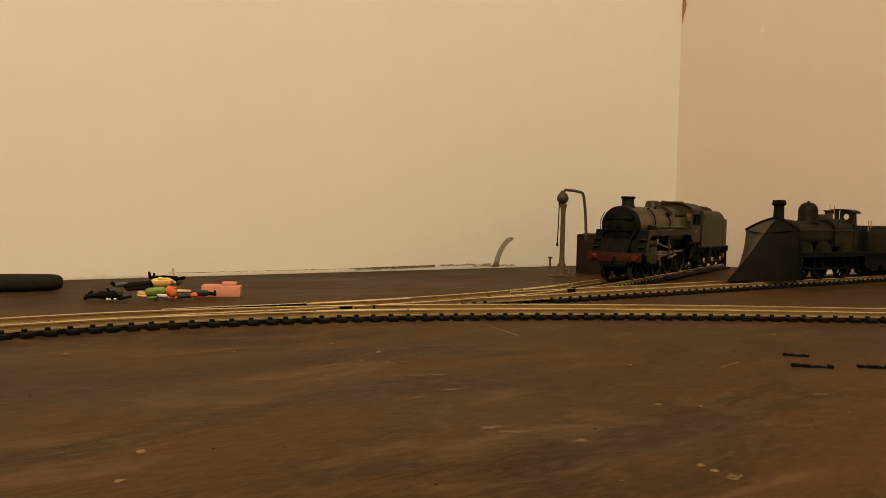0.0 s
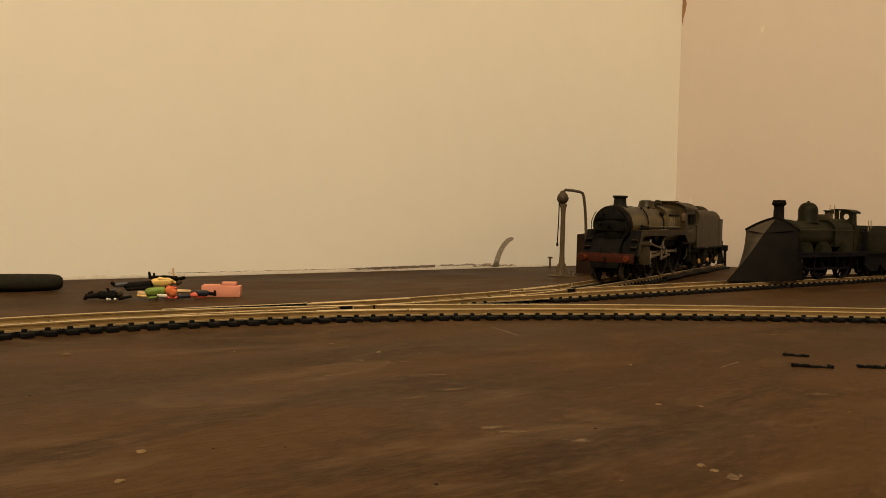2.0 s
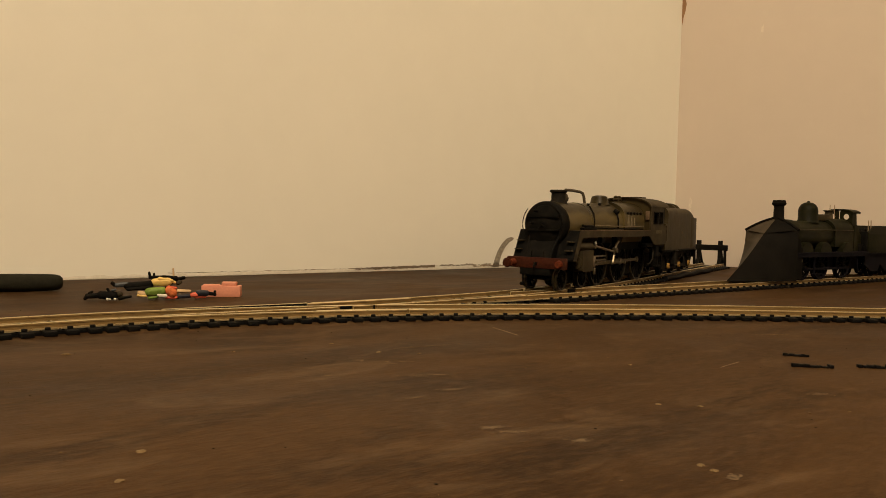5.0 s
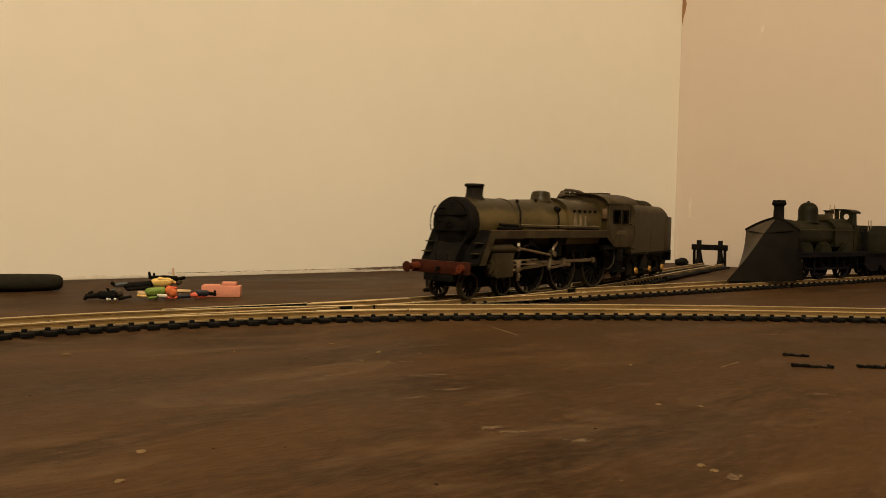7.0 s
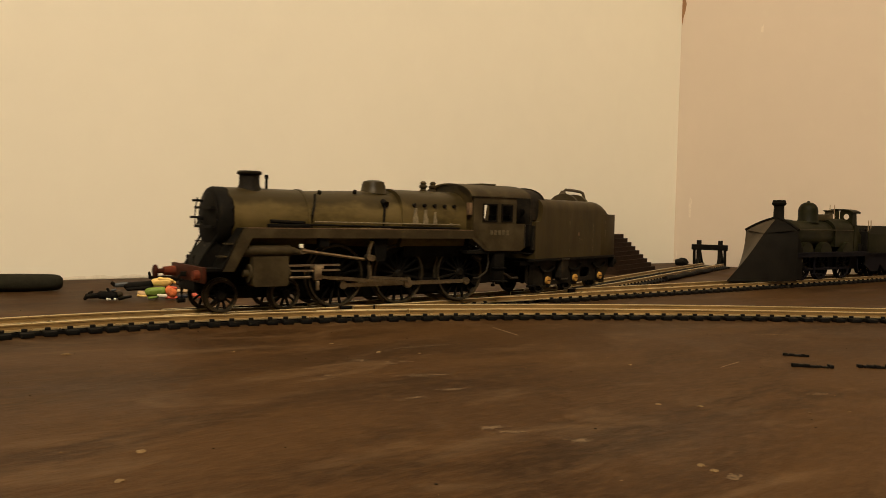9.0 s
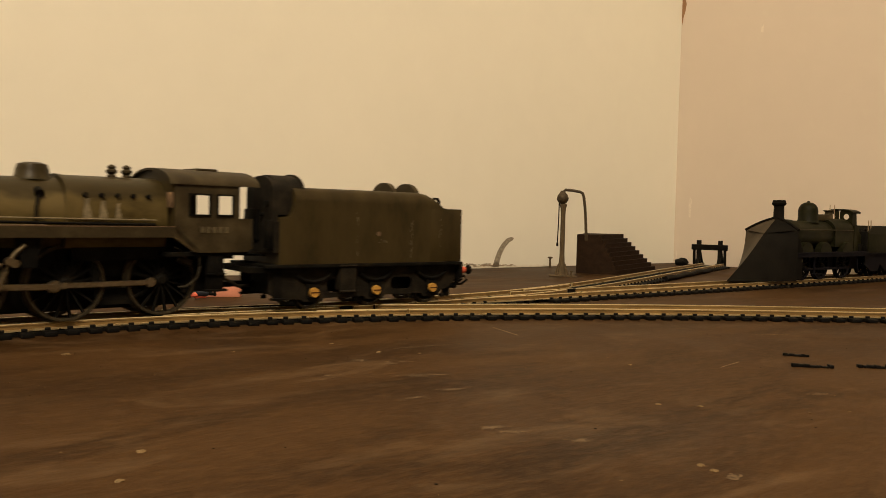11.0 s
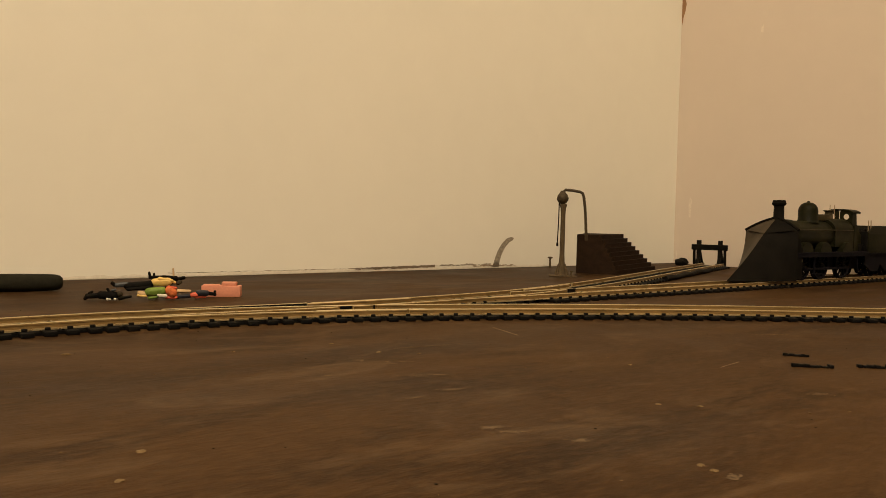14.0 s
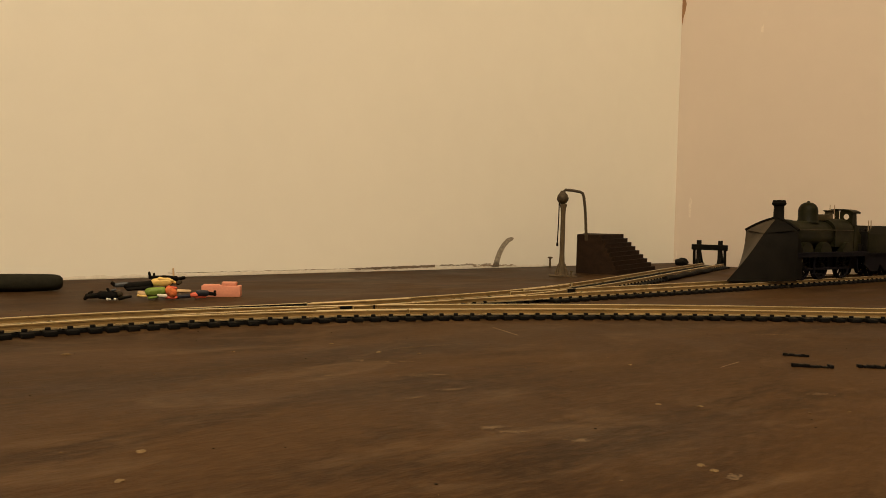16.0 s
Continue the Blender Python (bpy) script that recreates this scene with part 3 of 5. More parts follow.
        part("cab_handrail", bm, M["dull_steel"], e)
    bm = BM()
    box(bm, 107, 138, -16.4, 16.4, 20.8, 22.2)
    box(bm, 108.5, 112, -11, 11, 22, 33.5)
    rod(bm, (112, 4, 32), (115, 4, 32), 1.2)
    rod(bm, (112, -5, 34), (116, -5, 34), 1.2)
    part("cab_floor", bm, M["black"], e)
    bm = BM()
    for k in range(5):
        box(bm, 118.8 + k * 2.3, 120.3 + k * 2.3, -17.55, -17.2, 29.0, 31.2)
    part("number_bars", bm, M["streak"], e, "worn buff lettering bars on the cab")
    # running plates
    for s in (-1, 1):
        bm = BM()
        slab(bm, [(6, 31), (110.5, 31), (110.5, 30.2), (7, 30.2)], *sorted((s * 11.4, s * 17.2)))
        slab(bm, [(5.2, 31), (110, 31), (119, 22.2), (116.5, 22.2), (109, 27.4), (8.4, 27.4), (1.6, 15.4), (-2.4, 15.4)], *sorted((s * 16.6, s * 17.3)))
        for z, x in ((20.4, -0.9), (25.0, 1.5)):
            box(bm, x - 2.6, x + 1.4, *sorted((s * 12.6, s * 16.4)), z, z + 0.5)
        part("running_plate", bm, M["brownish"], e, "brown weathered running plate with deep valance")
        bm = BM()
        slab(bm, [(-3.0, 16.2), (4.6, 31), (6.0, 31), (-1.6, 16.2)], *sorted((s * 4.5, s * 17.2)))
        part("front_slope", bm, M["black"], e, "black sloping plate beside the smokebox")
    # tan strip: the light on the plate's upper edge, put in as colour
    bm = BM()
    box(bm, 6.5, 109.5, -17.36, -16.3, 30.9, 31.2)
    part("plate_lit_lip", bm, M["worn_lit_tan"], e, "tan strip painted for the lit edge of the running plate")
    # bright dashes and bar, painted highlight along the same edge
    bm = BM()
    for k in range(16):
        box(bm, 36 + k * 2.1, 37.4 + k * 2.1, -16.2, -14.8, 30.9, 31.3)
    box(bm, 54, 68, -15.9, -15.1, 31.0, 31.5)
    part("plate_edge_glint", bm, M["steel"], e, "bright strip painted for the lit edge of the running plate")
    bm = BM()
    slab(bm, [(-8.6, 16.6), (-2, 16.6), (4, 26), (4, 24), (-1.4, 15.6), (-8.6, 15.6)], -16.8, 16.8)
    slab(bm, [(-8.6, 16.4), (-6.5, 20), (-2, 25.5), (4, 27), (4, 25), (-2, 16)], -7.6, 7.6)
    for s in (-1, 1):
        rod(bm, (-8, s * 6.5, 16.6), (-1.2, s * 8.5, 28.5), 0.45, seg=6)
        tube(bm, [(-8.2, s * 3.5, 16.6), (-8.4, s * 3.5, 20), (-8.0, s * 3.3, 20.6)], 0.35, 6)
    part("front_platform", bm, M["black"], e)
    bm = BM()
    box(bm, -9.8, -8.4, -17, 17, 11.4, 17.0, 0.25)
    part("buffer_beam", bm, M["red"], e, "dull red buffer beam, scuffed")
    bm = BM()
    rod(bm, (-9.2, 13, 14), (-14.0, 13, 14), 2.0, 1.6, 18)
    rod(bm, (-9.2, -13, 14), (-11.8, -13, 14), 2.1, 1.7, 18)
    part("buffer_stock", bm, M["stock_red"], e)
    bm = BM()
    rod(bm, (-13.6, 13, 14), (-16.6, 13, 14), 0.9, seg=12)
    lathe(bm, [(0.8, -17.8), (2.2, -17.6), (2.5, -17.0), (2.2, -16.5), (0.9, -16.3)], at_x(0, 13, 14), 20)
    part("buffer_head", bm, M["red"], e)
    bm = BM()
    box(bm, -12, -9, -0.5, 0.5, 12.8, 14.6, 0.2)
    tube(bm, [(-11.8, 0, 13.6), (-12.7, 0, 12.4), (-12.1, 0, 11.2), (-11.1, 0, 11.6)], 0.45, 6)
    box(bm, -9.5, -5, -7.5, 9.5, 8.0, 11.4, 0.2)
    tube(bm, [(-8.5, 8, 9.5), (-8.8, 8, 6), (-8.6, 8, 3.2), (-8.2, 8, 2.6)], 0.6, 6)
    rod(bm, (-10.4, 8, 3.2), (-7.6, 8, 3.2), 0.9, seg=8)
    part("coupling_hook", bm, M["black"], e)
    # frames
    bm = BM()
    slab(bm, [(-9, 15), (-9, 10), (2, 9), (30, 9), (36, 3), (118, 3), (126, 10), (126, 21), (110, 27.5), (6, 27.5), (-2, 16)], -5.4, 5.4)
    for s in (-1, 1):
        slab(bm, [(34, 27.4), (34, 20), (48, 22.4), (56, 14), (66, 14), (70, 22), (84, 22), (90, 14), (98, 14), (102, 22), (112, 22), (112, 27.4)], *sorted((s * 5.6, s * 7.0)))
    box(bm, 78, 112, -10.5, 10.5, 19.5, 27.2)
    box(bm, 86, 100, -9, 9, 4.5, 10)
    part("frame", bm, M["black"], e)
    bm = BM()
    for s in (-1, 1):
        slab(bm, [(-3.5, 9), (28.5, 9), (28.5, 5.5), (20, 4.6), (5, 4.6), (-3.5, 5.5)], *sorted((s * 5.6, s * 6.6)))
    box(bm, 8, 17, -6, 6, 5, 10)
    box(bm, -6.4, -3, -6.5, 6.5, 7.4, 9.4)
    part("bogie_frame", bm, M["black"], e)
    bm = BM()
    for x, r in [(x, 6.0) for x in BOGIES] + [(x, 12.35) for x in DRIVERS]:
        rod(bm, (x, -7.6, r), (x, 7.6, r), 1.1, seg=10)
    part("axle", bm, M["black"], e)
    # cylinders and slide bars
    for s in (-1, 1):
        bm = BM()
        slab(bm, [(9.6, 9.6), (21.8, 9.6), (22.6, 10.4), (22.6, 20.6), (8.8, 20.6), (8.8, 10.4)], *sorted((s * 10.5, s * 17.4)))
        rod(bm, (8.0, s * 13.6, 14.4), (23.6, s * 13.6, 14.4), 3.4, seg=24)
        rod(bm, (6.2, s * 13.8, 14.4), (25, s * 13.8, 14.4), 1.4, seg=14)
        part("cylinder", bm, M["brownish"], e, "dusty brown cylinder block")
        bm = BM()
        rod(bm, (5.4, s * 14.4, 22.6), (24.2, s * 14.4, 22.6), 2.2, seg=20)
        rod(bm, (24.2, s * 14.4, 22.6), (29.8, s * 14.4, 21.8), 1.7, 0.9, 16)
        part("valve_chest", bm, M["brownish"], e, "dusty brown valve chest")
        bm = BM()
        for z in (16.6, 14.6):
            box(bm, 23.4, 45.5, *sorted((s * 13.3, s * 15.0)), z, z + 0.7)
        rod(bm, (23.4, s * 14.2, 12.4), (33, s * 14.2, 12.4), 0.5, seg=10)
        part("slide_bar", bm, M["steel"], e, "bright steel slide bars")
        bm = BM()
        slab(bm, [(60.5, 27.4), (67.5, 27.4), (66, 18), (62, 18)], *sorted((s * 11.8, s * 15)))
        slab(bm, [(36, 27.4), (40, 27.4), (40, 24.2), (36, 24.2)], *sorted((s * 13.5, s * 16.4)))
        part("motion_bracket", bm, M["black"], e)
        bm = BM()
        rod(bm, (29, s * 15.2, 22.6), (56, s * 15.2, 19.0), 0.75, 0.6, 8)
        rod(bm, (29.4, s * 15.6, 22.5), (29.4, s * 14.6, 22.5), 1.3, seg=10)
        rod(bm, (59.8, s * 15.9, 19.4), (59.8, s * 14.6, 19.4), 1.3, seg=10)
        part("valve_gear_rod", bm, M["rod_steel"], e, "worn steel valve gear")
        bm = BM()
        box(bm, 27.6, 29.1, *sorted((s * 15.6, s * 16.2)), 23.7, 25.2, 0.12)
        part("drain_tag", bm, M["white"], e, "small bright white tag beside the cylinder")
        # cab steps, injector and pipes
        bm = BM()
        box(bm, 122.5, 128.5, *sorted((s * 13.6, s * 16.4)), 8.6, 20.8, 0.3)
        box(bm, 121.5, 129.5, *sorted((s * 14.6, s * 17.4)), 8.0, 8.8)
        box(bm, 122, 129, *sorted((s * 14.6, s * 17.2)), 14.0, 14.6)
        part("cab_step", bm, M["black"], e)
        bm = BM()
        tube(bm, [(119, s * 15.6, 21.5), (119.6, s * 15.8, 17), (118.4, s * 15.9, 13), (114.5, s * 15.6, 10.2), (112, s * 15, 10)], 0.45, 8)
        rod(bm, (113, s * 12, 20), (117, s * 13, 18), 1.4, seg=10)
        tube(bm, [(129, s * 12, 20), (131, s * 12, 12), (137, s * 11.5, 9), (142, s * 10, 9)], 0.6, 8)
        part("injector_pipe", bm, M["dull_steel"], e)
    bm = BM()
    box(bm, 116, 132, -9, 9, 7.5, 20.5)
    box(bm, 136, 148, -2.5, 2.5, 8, 10)
    box(bm, 118, 133, -15, 15, 19.6, 20.8)
    part("drag_box", bm, M["black"], e)
    bm = BM()
    slab(bm, [(136, 21.4), (148.5, 20.6), (148.5, 20.0), (136, 20.6)], -13, 13)
    part("fall_plate", bm, M["black"], e)
    # wheels and rods that turn
    big, small = wheel_meshes(WHEEL_R, 16, CRANK), wheel_meshes(BOGIE_R, 10, 0)
    spin = []
    for s in (-1, 1):
        for x in DRIVERS:
            spin.append((wheel(big, e, x, s * 8.9, WHEEL_R, "driving_wheel"), x, s * 8.9, WHEEL_R))
        for x in BOGIES:
            spin.append((wheel(small, e, x, s * 8.9, BOGIE_R, "bogie_wheel"), x, s * 8.9, BOGIE_R))
    rods = []
    for s in (-1, 1):
        bm = BM()
        for a, b in ((0, 29.7), (29.7, 61.7)):
            slab(bm, [(a, -0.8), (b, -0.8), (b, 0.8), (a, 0.8)], *sorted((s * 0, s * 0.8)))
        for x in (0, 29.7, 61.7):
            rod(bm, (x, s * -0.2, 0), (x, s * 1.2, 0), 1.6, seg=16)
        rods.append(("couple", part("coupling_rod", bm, M["rod_steel"], e, "worn grey steel coupling rod"), s))
        bm = BM()
        slab(bm, [(-43, -0.6), (0, -0.95), (0, 0.95), (-43, 0.6)], *sorted((s * 0, s * 0.8)))
        rod(bm, (0, s * -0.2, 0), (0, s * 1.4, 0), 1.9, seg=16)
        rod(bm, (-43, s * -0.2, 0), (-43, s * 1.2, 0), 1.2, seg=14)
        rods.append(("connect", part("connecting_rod", bm, M["rod_steel"], e, "worn steel connecting rod"), s))
        bm = BM()
        slab(bm, [(-18.5, -0.5), (0, -0.6), (0, 0.6), (-18.5, 0.5)], *sorted((s * 0, s * 0.6)))
        rod(bm, (0, s * -0.8, 0), (0, s * 0.9, 0), 1.0, seg=12)
        rod(bm, (-18.5, s * -0.3, 0), (-18.5, s * 0.9, 0), 0.9, seg=12)
        rods.append(("eccentric", part("eccentric_rod", bm, M["rod_steel"], e, "worn steel eccentric rod"), s))
        bm = BM()
        tube(bm, [(1.0, 0, 6.4), (-0.3, 0, 3.2), (-0.8, 0, 0), (-0.4, 0, -3.4), (0, 0, -8)], 0.8, 8)
        rod(bm, (-0.8, s * -1.2, 0), (-0.8, s * 1.2, 0), 1.25, seg=12)
        rods.append(("link", part("expansion_link", bm, M["rod_steel"], e, "curved steel expansion link"), s))
        bm = BM()
        box(bm, -1.6, 1.6, *sorted((s * 13.2, s * 15.2)), -1.2, 4.6, 0.3)
        box(bm, -2.6, 2.6, *sorted((s * 13.4, s * 15.0)), 3.2, 4.2, 0.2)
        box(bm, -1.2, 0.2, *sorted((s * 15.0, s * 16.0)), -5, -1.4, 0.2)
        rods.append(("cross", part("crosshead", bm, M["steel"], e, "bright steel crosshead"), s))
    return e, spin, rods


def crank_angle(t, s):
    """Angle of the crank pin from the x axis towards z; the far side leads by a quarter turn."""
    return radians(-56) + (322.4 - run(t)) / WHEEL_R + (0 if s < 0 else math.pi / 2)


LINK = (59.0, 19.8)


def link_foot(ex, ez):
    """Where the foot of the swinging link is, 8 below its pivot, 18.5 from the return crank."""
    d = math.hypot(ex - LINK[0], ez - LINK[1])
    c = max(-1.0, min(1.0, (d * d + 8.0**2 - 18.5**2) / (2 * d * 8.0)))
    a = math.atan2(ez - LINK[1], ex - LINK[0]) - math.acos(c)
    return LINK[0] + 8.0 * math.cos(a), LINK[1] + 8.0 * math.sin(a)


def move_engine(e, spin, rods):
    ts = [k / 15 for k in range(241)]
    walk(e, [(t, engine_pose(t)) for t in ts])
    for ob, x, y, r in spin:
        rows = []
        for t in ts:
            a = math.degrees(crank_angle(t, math.copysign(1, y)) if r == WHEEL_R else (322.4 - run(t)) / r)
            rows.append((t, mm(x, y, r, 0, 0, -a) @ (Matrix() if y < 0 else Matrix.Rotation(math.pi, 4, "Z"))))
        walk(ob, rows)
    for kind, ob, s in rods:
        rows = []
        for t in ts:
            a = crank_angle(t, s)
            px, pz = CRANK * math.cos(a), WHEEL_R + CRANK * math.sin(a)
            xc = DRIVERS[1] + px - math.sqrt(43**2 - (pz - 12.4) ** 2)
            if kind == "couple":
                rows.append((t, mm(DRIVERS[0] + px, s * 10.4, pz)))
            elif kind == "connect":
                rows.append((t, mm(DRIVERS[1] + px, s * 12.0, pz, 0, 0, math.degrees(math.asin((12.4 - pz) / 43)))))
            elif kind == "eccentric":
                ex, ez = DRIVERS[1] + px * 0.5, WHEEL_R + CRANK * 0.5 * math.sin(a)
                bx, bz = link_foot(ex, ez)
                rows.append((t, mm(ex, s * 14.4, ez, 0, 0, math.degrees(math.atan2(bz - ez, ex - bx)))))
            elif kind == "link":
                bx, bz = link_foot(DRIVERS[1] + px * 0.5, WHEEL_R + CRANK * 0.5 * math.sin(a))
                rows.append((t, mm(LINK[0], s * 14.9, LINK[1], 0, 0, -math.degrees(math.atan2(bx - LINK[0], LINK[1] - bz)))))
            else:
                rows.append((t, mm(xc, 0, 12.4)))
        walk(ob, rows)


# ---- its tender ----


def build_tender():
    e = thing("tender", tender_pose(0), "weathered dark green tender with coal, coupled behind the locomotive", "tender")
    W = 16.4
    sect = [(W, 17.6), (W, 41)] + [(W - 4.6 + 4.6 * math.cos(a), 41 + 5.4 * math.sin(a)) for a in np.linspace(0.2, 1.5, 7)]
    sect += [(-y, z) for y, z in sect[::-1]]
    bm = BM()
    n = len(sect)
    secs = []
    for x, top in [(-15.5, 35.0), (-11.5, 35.4), (-10.2, 37.0), (-9.4, 40.5), (-9.2, 46.4), (49, 46.4), (52, 45.6), (55, 43.9), (57.5, 41.9), (59.5, 40.4), (61, 40)]:
        secs.append([bm.verts.new((x, y if z <= top else math.copysign(abs(y), y), min(z, top))) for y, z in sect])
    for a, b in zip(secs, secs[1:]):
        for k in range(n):
            bm.faces.new((a[k], b[k], b[(k + 1) % n], a[(k + 1) % n]))
    bm.faces.new(secs[0])
    bm.faces.new(secs[-1][::-1])
    part("tank", bm, M["green"], e)
    bm = BM()
    box(bm, 53, 69.6, -W - 0.03, W + 0.03, 17.6, 39.9, 0.25)
    for z in (22, 27, 32):
        box(bm, 69.6, 70.4, -12, -10.6, z, z + 0.6)
    rod(bm, (70.2, -14.5, 20), (70.2, -14.5, 36), 0.3, seg=6)
    part("rear_tank", bm, M["green"], e)
    # front bulkhead with a rounded cover
    bm = BM()
    side = -2.4
    for half, z0, z1, zt, x0, x1 in ((11.8, 22, 44.5, 50.6, -17.4, -15.3), (11.4, 36, 44.6, 51.0, -15.4, -4.5), (11.9, 42, 44.6, 51.6, -5.4, -4.4)):
        across(bm, [(y + side, z) for y, z in arch(half, z0, z1, zt)], x0, x1)
    box(bm, -17.6, -15.2, -16.2, 16.2, 22, 33.4)
    part("bulkhead", bm, M["frame_grime"], e, "dusty dark tender front with fittings")
    bm = BM()
    box(bm, -20, -17.2, -15.4, -11.4, 23.5, 34, 0.2)
    rod(bm, (-18.5, -10, 40), (-17, -10, 40), 1.2)
    rod(bm, (-18.8, -6, 36), (-17, -6, 36), 0.8)
    box(bm, -18.6, -17, -3, 9, 26, 38, 0.3)
    part("tender_fitting", bm, M["black"], e)
    # coal and the two domed plates at the back
    bm = BM()
    rnd = random.Random(7)
    for _ in range(150):
        x, y = rnd.uniform(-3, 46), rnd.uniform(-9.5, 9.5)
        g = bmesh.ops.create_icosphere(bm, subdivisions=1, radius=rnd.uniform(0.9, 1.7), matrix=Matrix.Translation((x, y, 44.6 + 0.6 * (1 - (y / 10) ** 2) + rnd.uniform(-0.8, 0.2))))
        for v in g["verts"]:
            v.co += Vector((rnd.uniform(-0.3, 0.3), rnd.uniform(-0.3, 0.3), rnd.uniform(-0.3, 0.3)))
    part("coal", bm, M["coal"], e, "small heap of black coal")
    for x in (40.4, 51.6):
        bm = BM()
        across(bm, [(8.6 * math.cos(a), 44.4 + 6.0 * math.sin(a)) for a in np.linspace(0, math.pi, 22)], x - 1.0, x + 1.0)
        part("hoop_plate", bm, M["brownish"], e, "domed plate standing across the tender top")
    for y, x in ((-4.0, 62.6), (-1.0, 65.6)):
        bm = BM()
        tube(bm, [(x, y, 39.6), (x, y, 43.2), (x + 0.8, y, 44.5), (x + 2.6, y, 44.5), (x + 3.4, y, 43.2), (x + 3.4, y, 39.6)], 0.42, 8)
        part("lifting_loop", bm, M["black"], e)
    # frames
    bm = BM()
    box(bm, -21, 70.4, -16.6, 16.6, 16.2, 17.5, 0.2)
    box(bm, -26, -14, -14.5, 14.5, 14.6, 16.6)
    box(bm, -16, 68, -8, 8, 6, 16.4)
    part("footplate", bm, M["black"], e)
    for s in (-1, 1):
        bm = BM()
        face = sorted((s * 12.4, s * 13.4))
        slab(bm, [(-18, 16.4), (-18, 9), (6, 9), (6.4, 10.6), (8, 11.4), (16, 11.4), (17.6, 10.6), (18, 9), (35.4, 9), (35.8, 10.6), (37.2, 11.5), (44.6, 11.5), (46, 10.6), (46.4, 9), (68, 9), (69, 11), (69, 16.4)], *face)
        slab(bm, [(-18, 9), (-18, 6.4), (-14, 4.4), (-5, 4.0), (-4, 3.0), (4, 3.0), (5, 4.2), (23, 4.2), (24, 3.0), (32, 3.0), (33, 4.4), (51, 4.4), (52, 3.0), (60, 3.0), (61.5, 5.4), (65, 6.2), (68, 9), (46.4, 9), (46, 7.4), (44.6, 6.5), (37.2, 6.5), (35.8, 7.4), (35.4, 9), (18, 9), (17.6, 7), (16, 6.2), (8, 6.2), (6.4, 7), (6, 9)], *face)
        part("side_frame", bm, M["frame_grime"], e, "dusty black frame plate with oval cut-outs")
        bm = BM()
        slab(bm, [(40.9 + 5.6 * math.cos(a), 9.0 + 2.75 * math.sin(a)) for a in np.linspace(0, 2 * math.pi, 24, endpoint=False)], *sorted((s * 8.2, s * 8.6)))
        part("frame_backing", bm, M["black"], e)
        for x in (-8.6, 19.6, 47.4, 63.0):
            bm = BM()
            tube(bm, [(x, s * 11.8, 8.0), (x + 0.6, s * 12.0, 4.6), (x - 0.2, s * 12.0, 2.6)], 0.55, 6)
            box(bm, x - 1.1, x + 1.0, *sorted((s * 11.2, s * 12.6)), 2.2, 3.6, 0.25)
            part("brake_hanger", bm, M["black"], e)
        bm = BM()
        for x in TENDERS:
            tube(bm, [(x - 7.4, s * 13.9, 13.4), (x - 4, s * 14.1, 11.3), (x, s * 14.2, 10.6), (x + 4, s * 14.1, 11.3), (x + 7.4, s * 13.9, 13.4)], 0.65, 8)
            box(bm, x - 2.6, x + 2.6, *sorted((s * 13.2, s * 14.2)), 4.2, 10.6, 0.3)
        box(bm, -17.6, -12.6, *sorted((s * 13.0, s * 15.6)), 4.2, 5.0)
        box(bm, -16.8, -13.4, *sorted((s * 13.2, s * 14.2)), 4.6, 15.6)
        part("spring", bm, M["black"], e)
        bm = BM()
        slab(bm, [(10.4, 7.0), (17.0, 7.0), (17.4, 7.6), (17.4, 16.6), (10.6, 16.6), (10.0, 7.6)], *sorted((s * 13.0, s * 16.3)))
        tank = part("sand_box", bm, M["frame_grime"], e)
        bm = BM()
        box(bm, 10.0, 17.8, *sorted((s * 13.4, s * 16.9)), 16.5, 17.1, 0.15)
        box(bm, 10.2, 17.2, *sorted((s * 16.0, s * 16.6)), 6.4, 7.2, 0.15)
        part("lid", bm, M["dull_steel"], tank)
        for x in TENDERS:
            bm = BM()
            rod(bm, (x, s * 14.0, 6.6), (x, s * 15.4, 6.6), 2.0, 1.8, 20)
            cap = part("axle_cover", bm, M["yellow"], e, "yellow roller bearing cover")
            bm = BM()
            box(bm, x - 1.7, x + 1.7, *sorted((s * 15.3, s * 15.55)), 6.45, 6.8)
            part("cover_band", bm, M["red"], cap)
    bm = BM()
    box(bm, 69.4, 70.8, -16.4, 16.4, 10.6, 17.2, 0.2)
    box(bm, 70.6, 78.5, -4.5, 4.5, 7.6, 9.4, 0.3)
    tube(bm, [(72, -2, 8), (74, -2, 5), (73.4, -2, 2.6)], 0.7, 8)
    tube(bm, [(77, 1.5, 8.6), (79.6, 1.5, 9.4), (79.6, -3.6, 9.4), (77, -3.6, 8.4)], 0.5, 8)
    part("rear_beam", bm, M["black"], e)
    bm = BM()
    for y in (-6.4, -2.6):
        tube(bm, [(69.6, y, 9.8), (79.8, y, 10.4), (81.4, y, 8.6), (78.0, y, 6.8), (70.0, y, 6.8)], 0.55, 6)
    box(bm, 65.2, 67.2, -12.0, -10.0, 2.4, 14.4, 0.3)
    box(bm, 66.8, 72.4, -10.4, -8.6, 5.6, 6.8, 0.3)
    tube(bm, [(70.4, -9.4, 12.0), (72.2, -9.4, 11.0), (72.4, -9.4, 7.2), (71.4, -9.4, 5.4)], 0.55, 6)
    part("rear_coupling", bm, M["black"], e, "tangled black hook coupling and hoses")
    for y in (-12.6, 12.6):
        bm = BM()
        rod(bm, (70.6, y, 13.6), (74.6, y, 13.6), 1.6, 1.4, 18)
        b = part("buffer", bm, M["bright_red"], e, "bright red buffer stock")
        bm = BM()
        rod(bm, (74.4, y, 13.6), (76.6, y, 13.6), 0.9, seg=10)
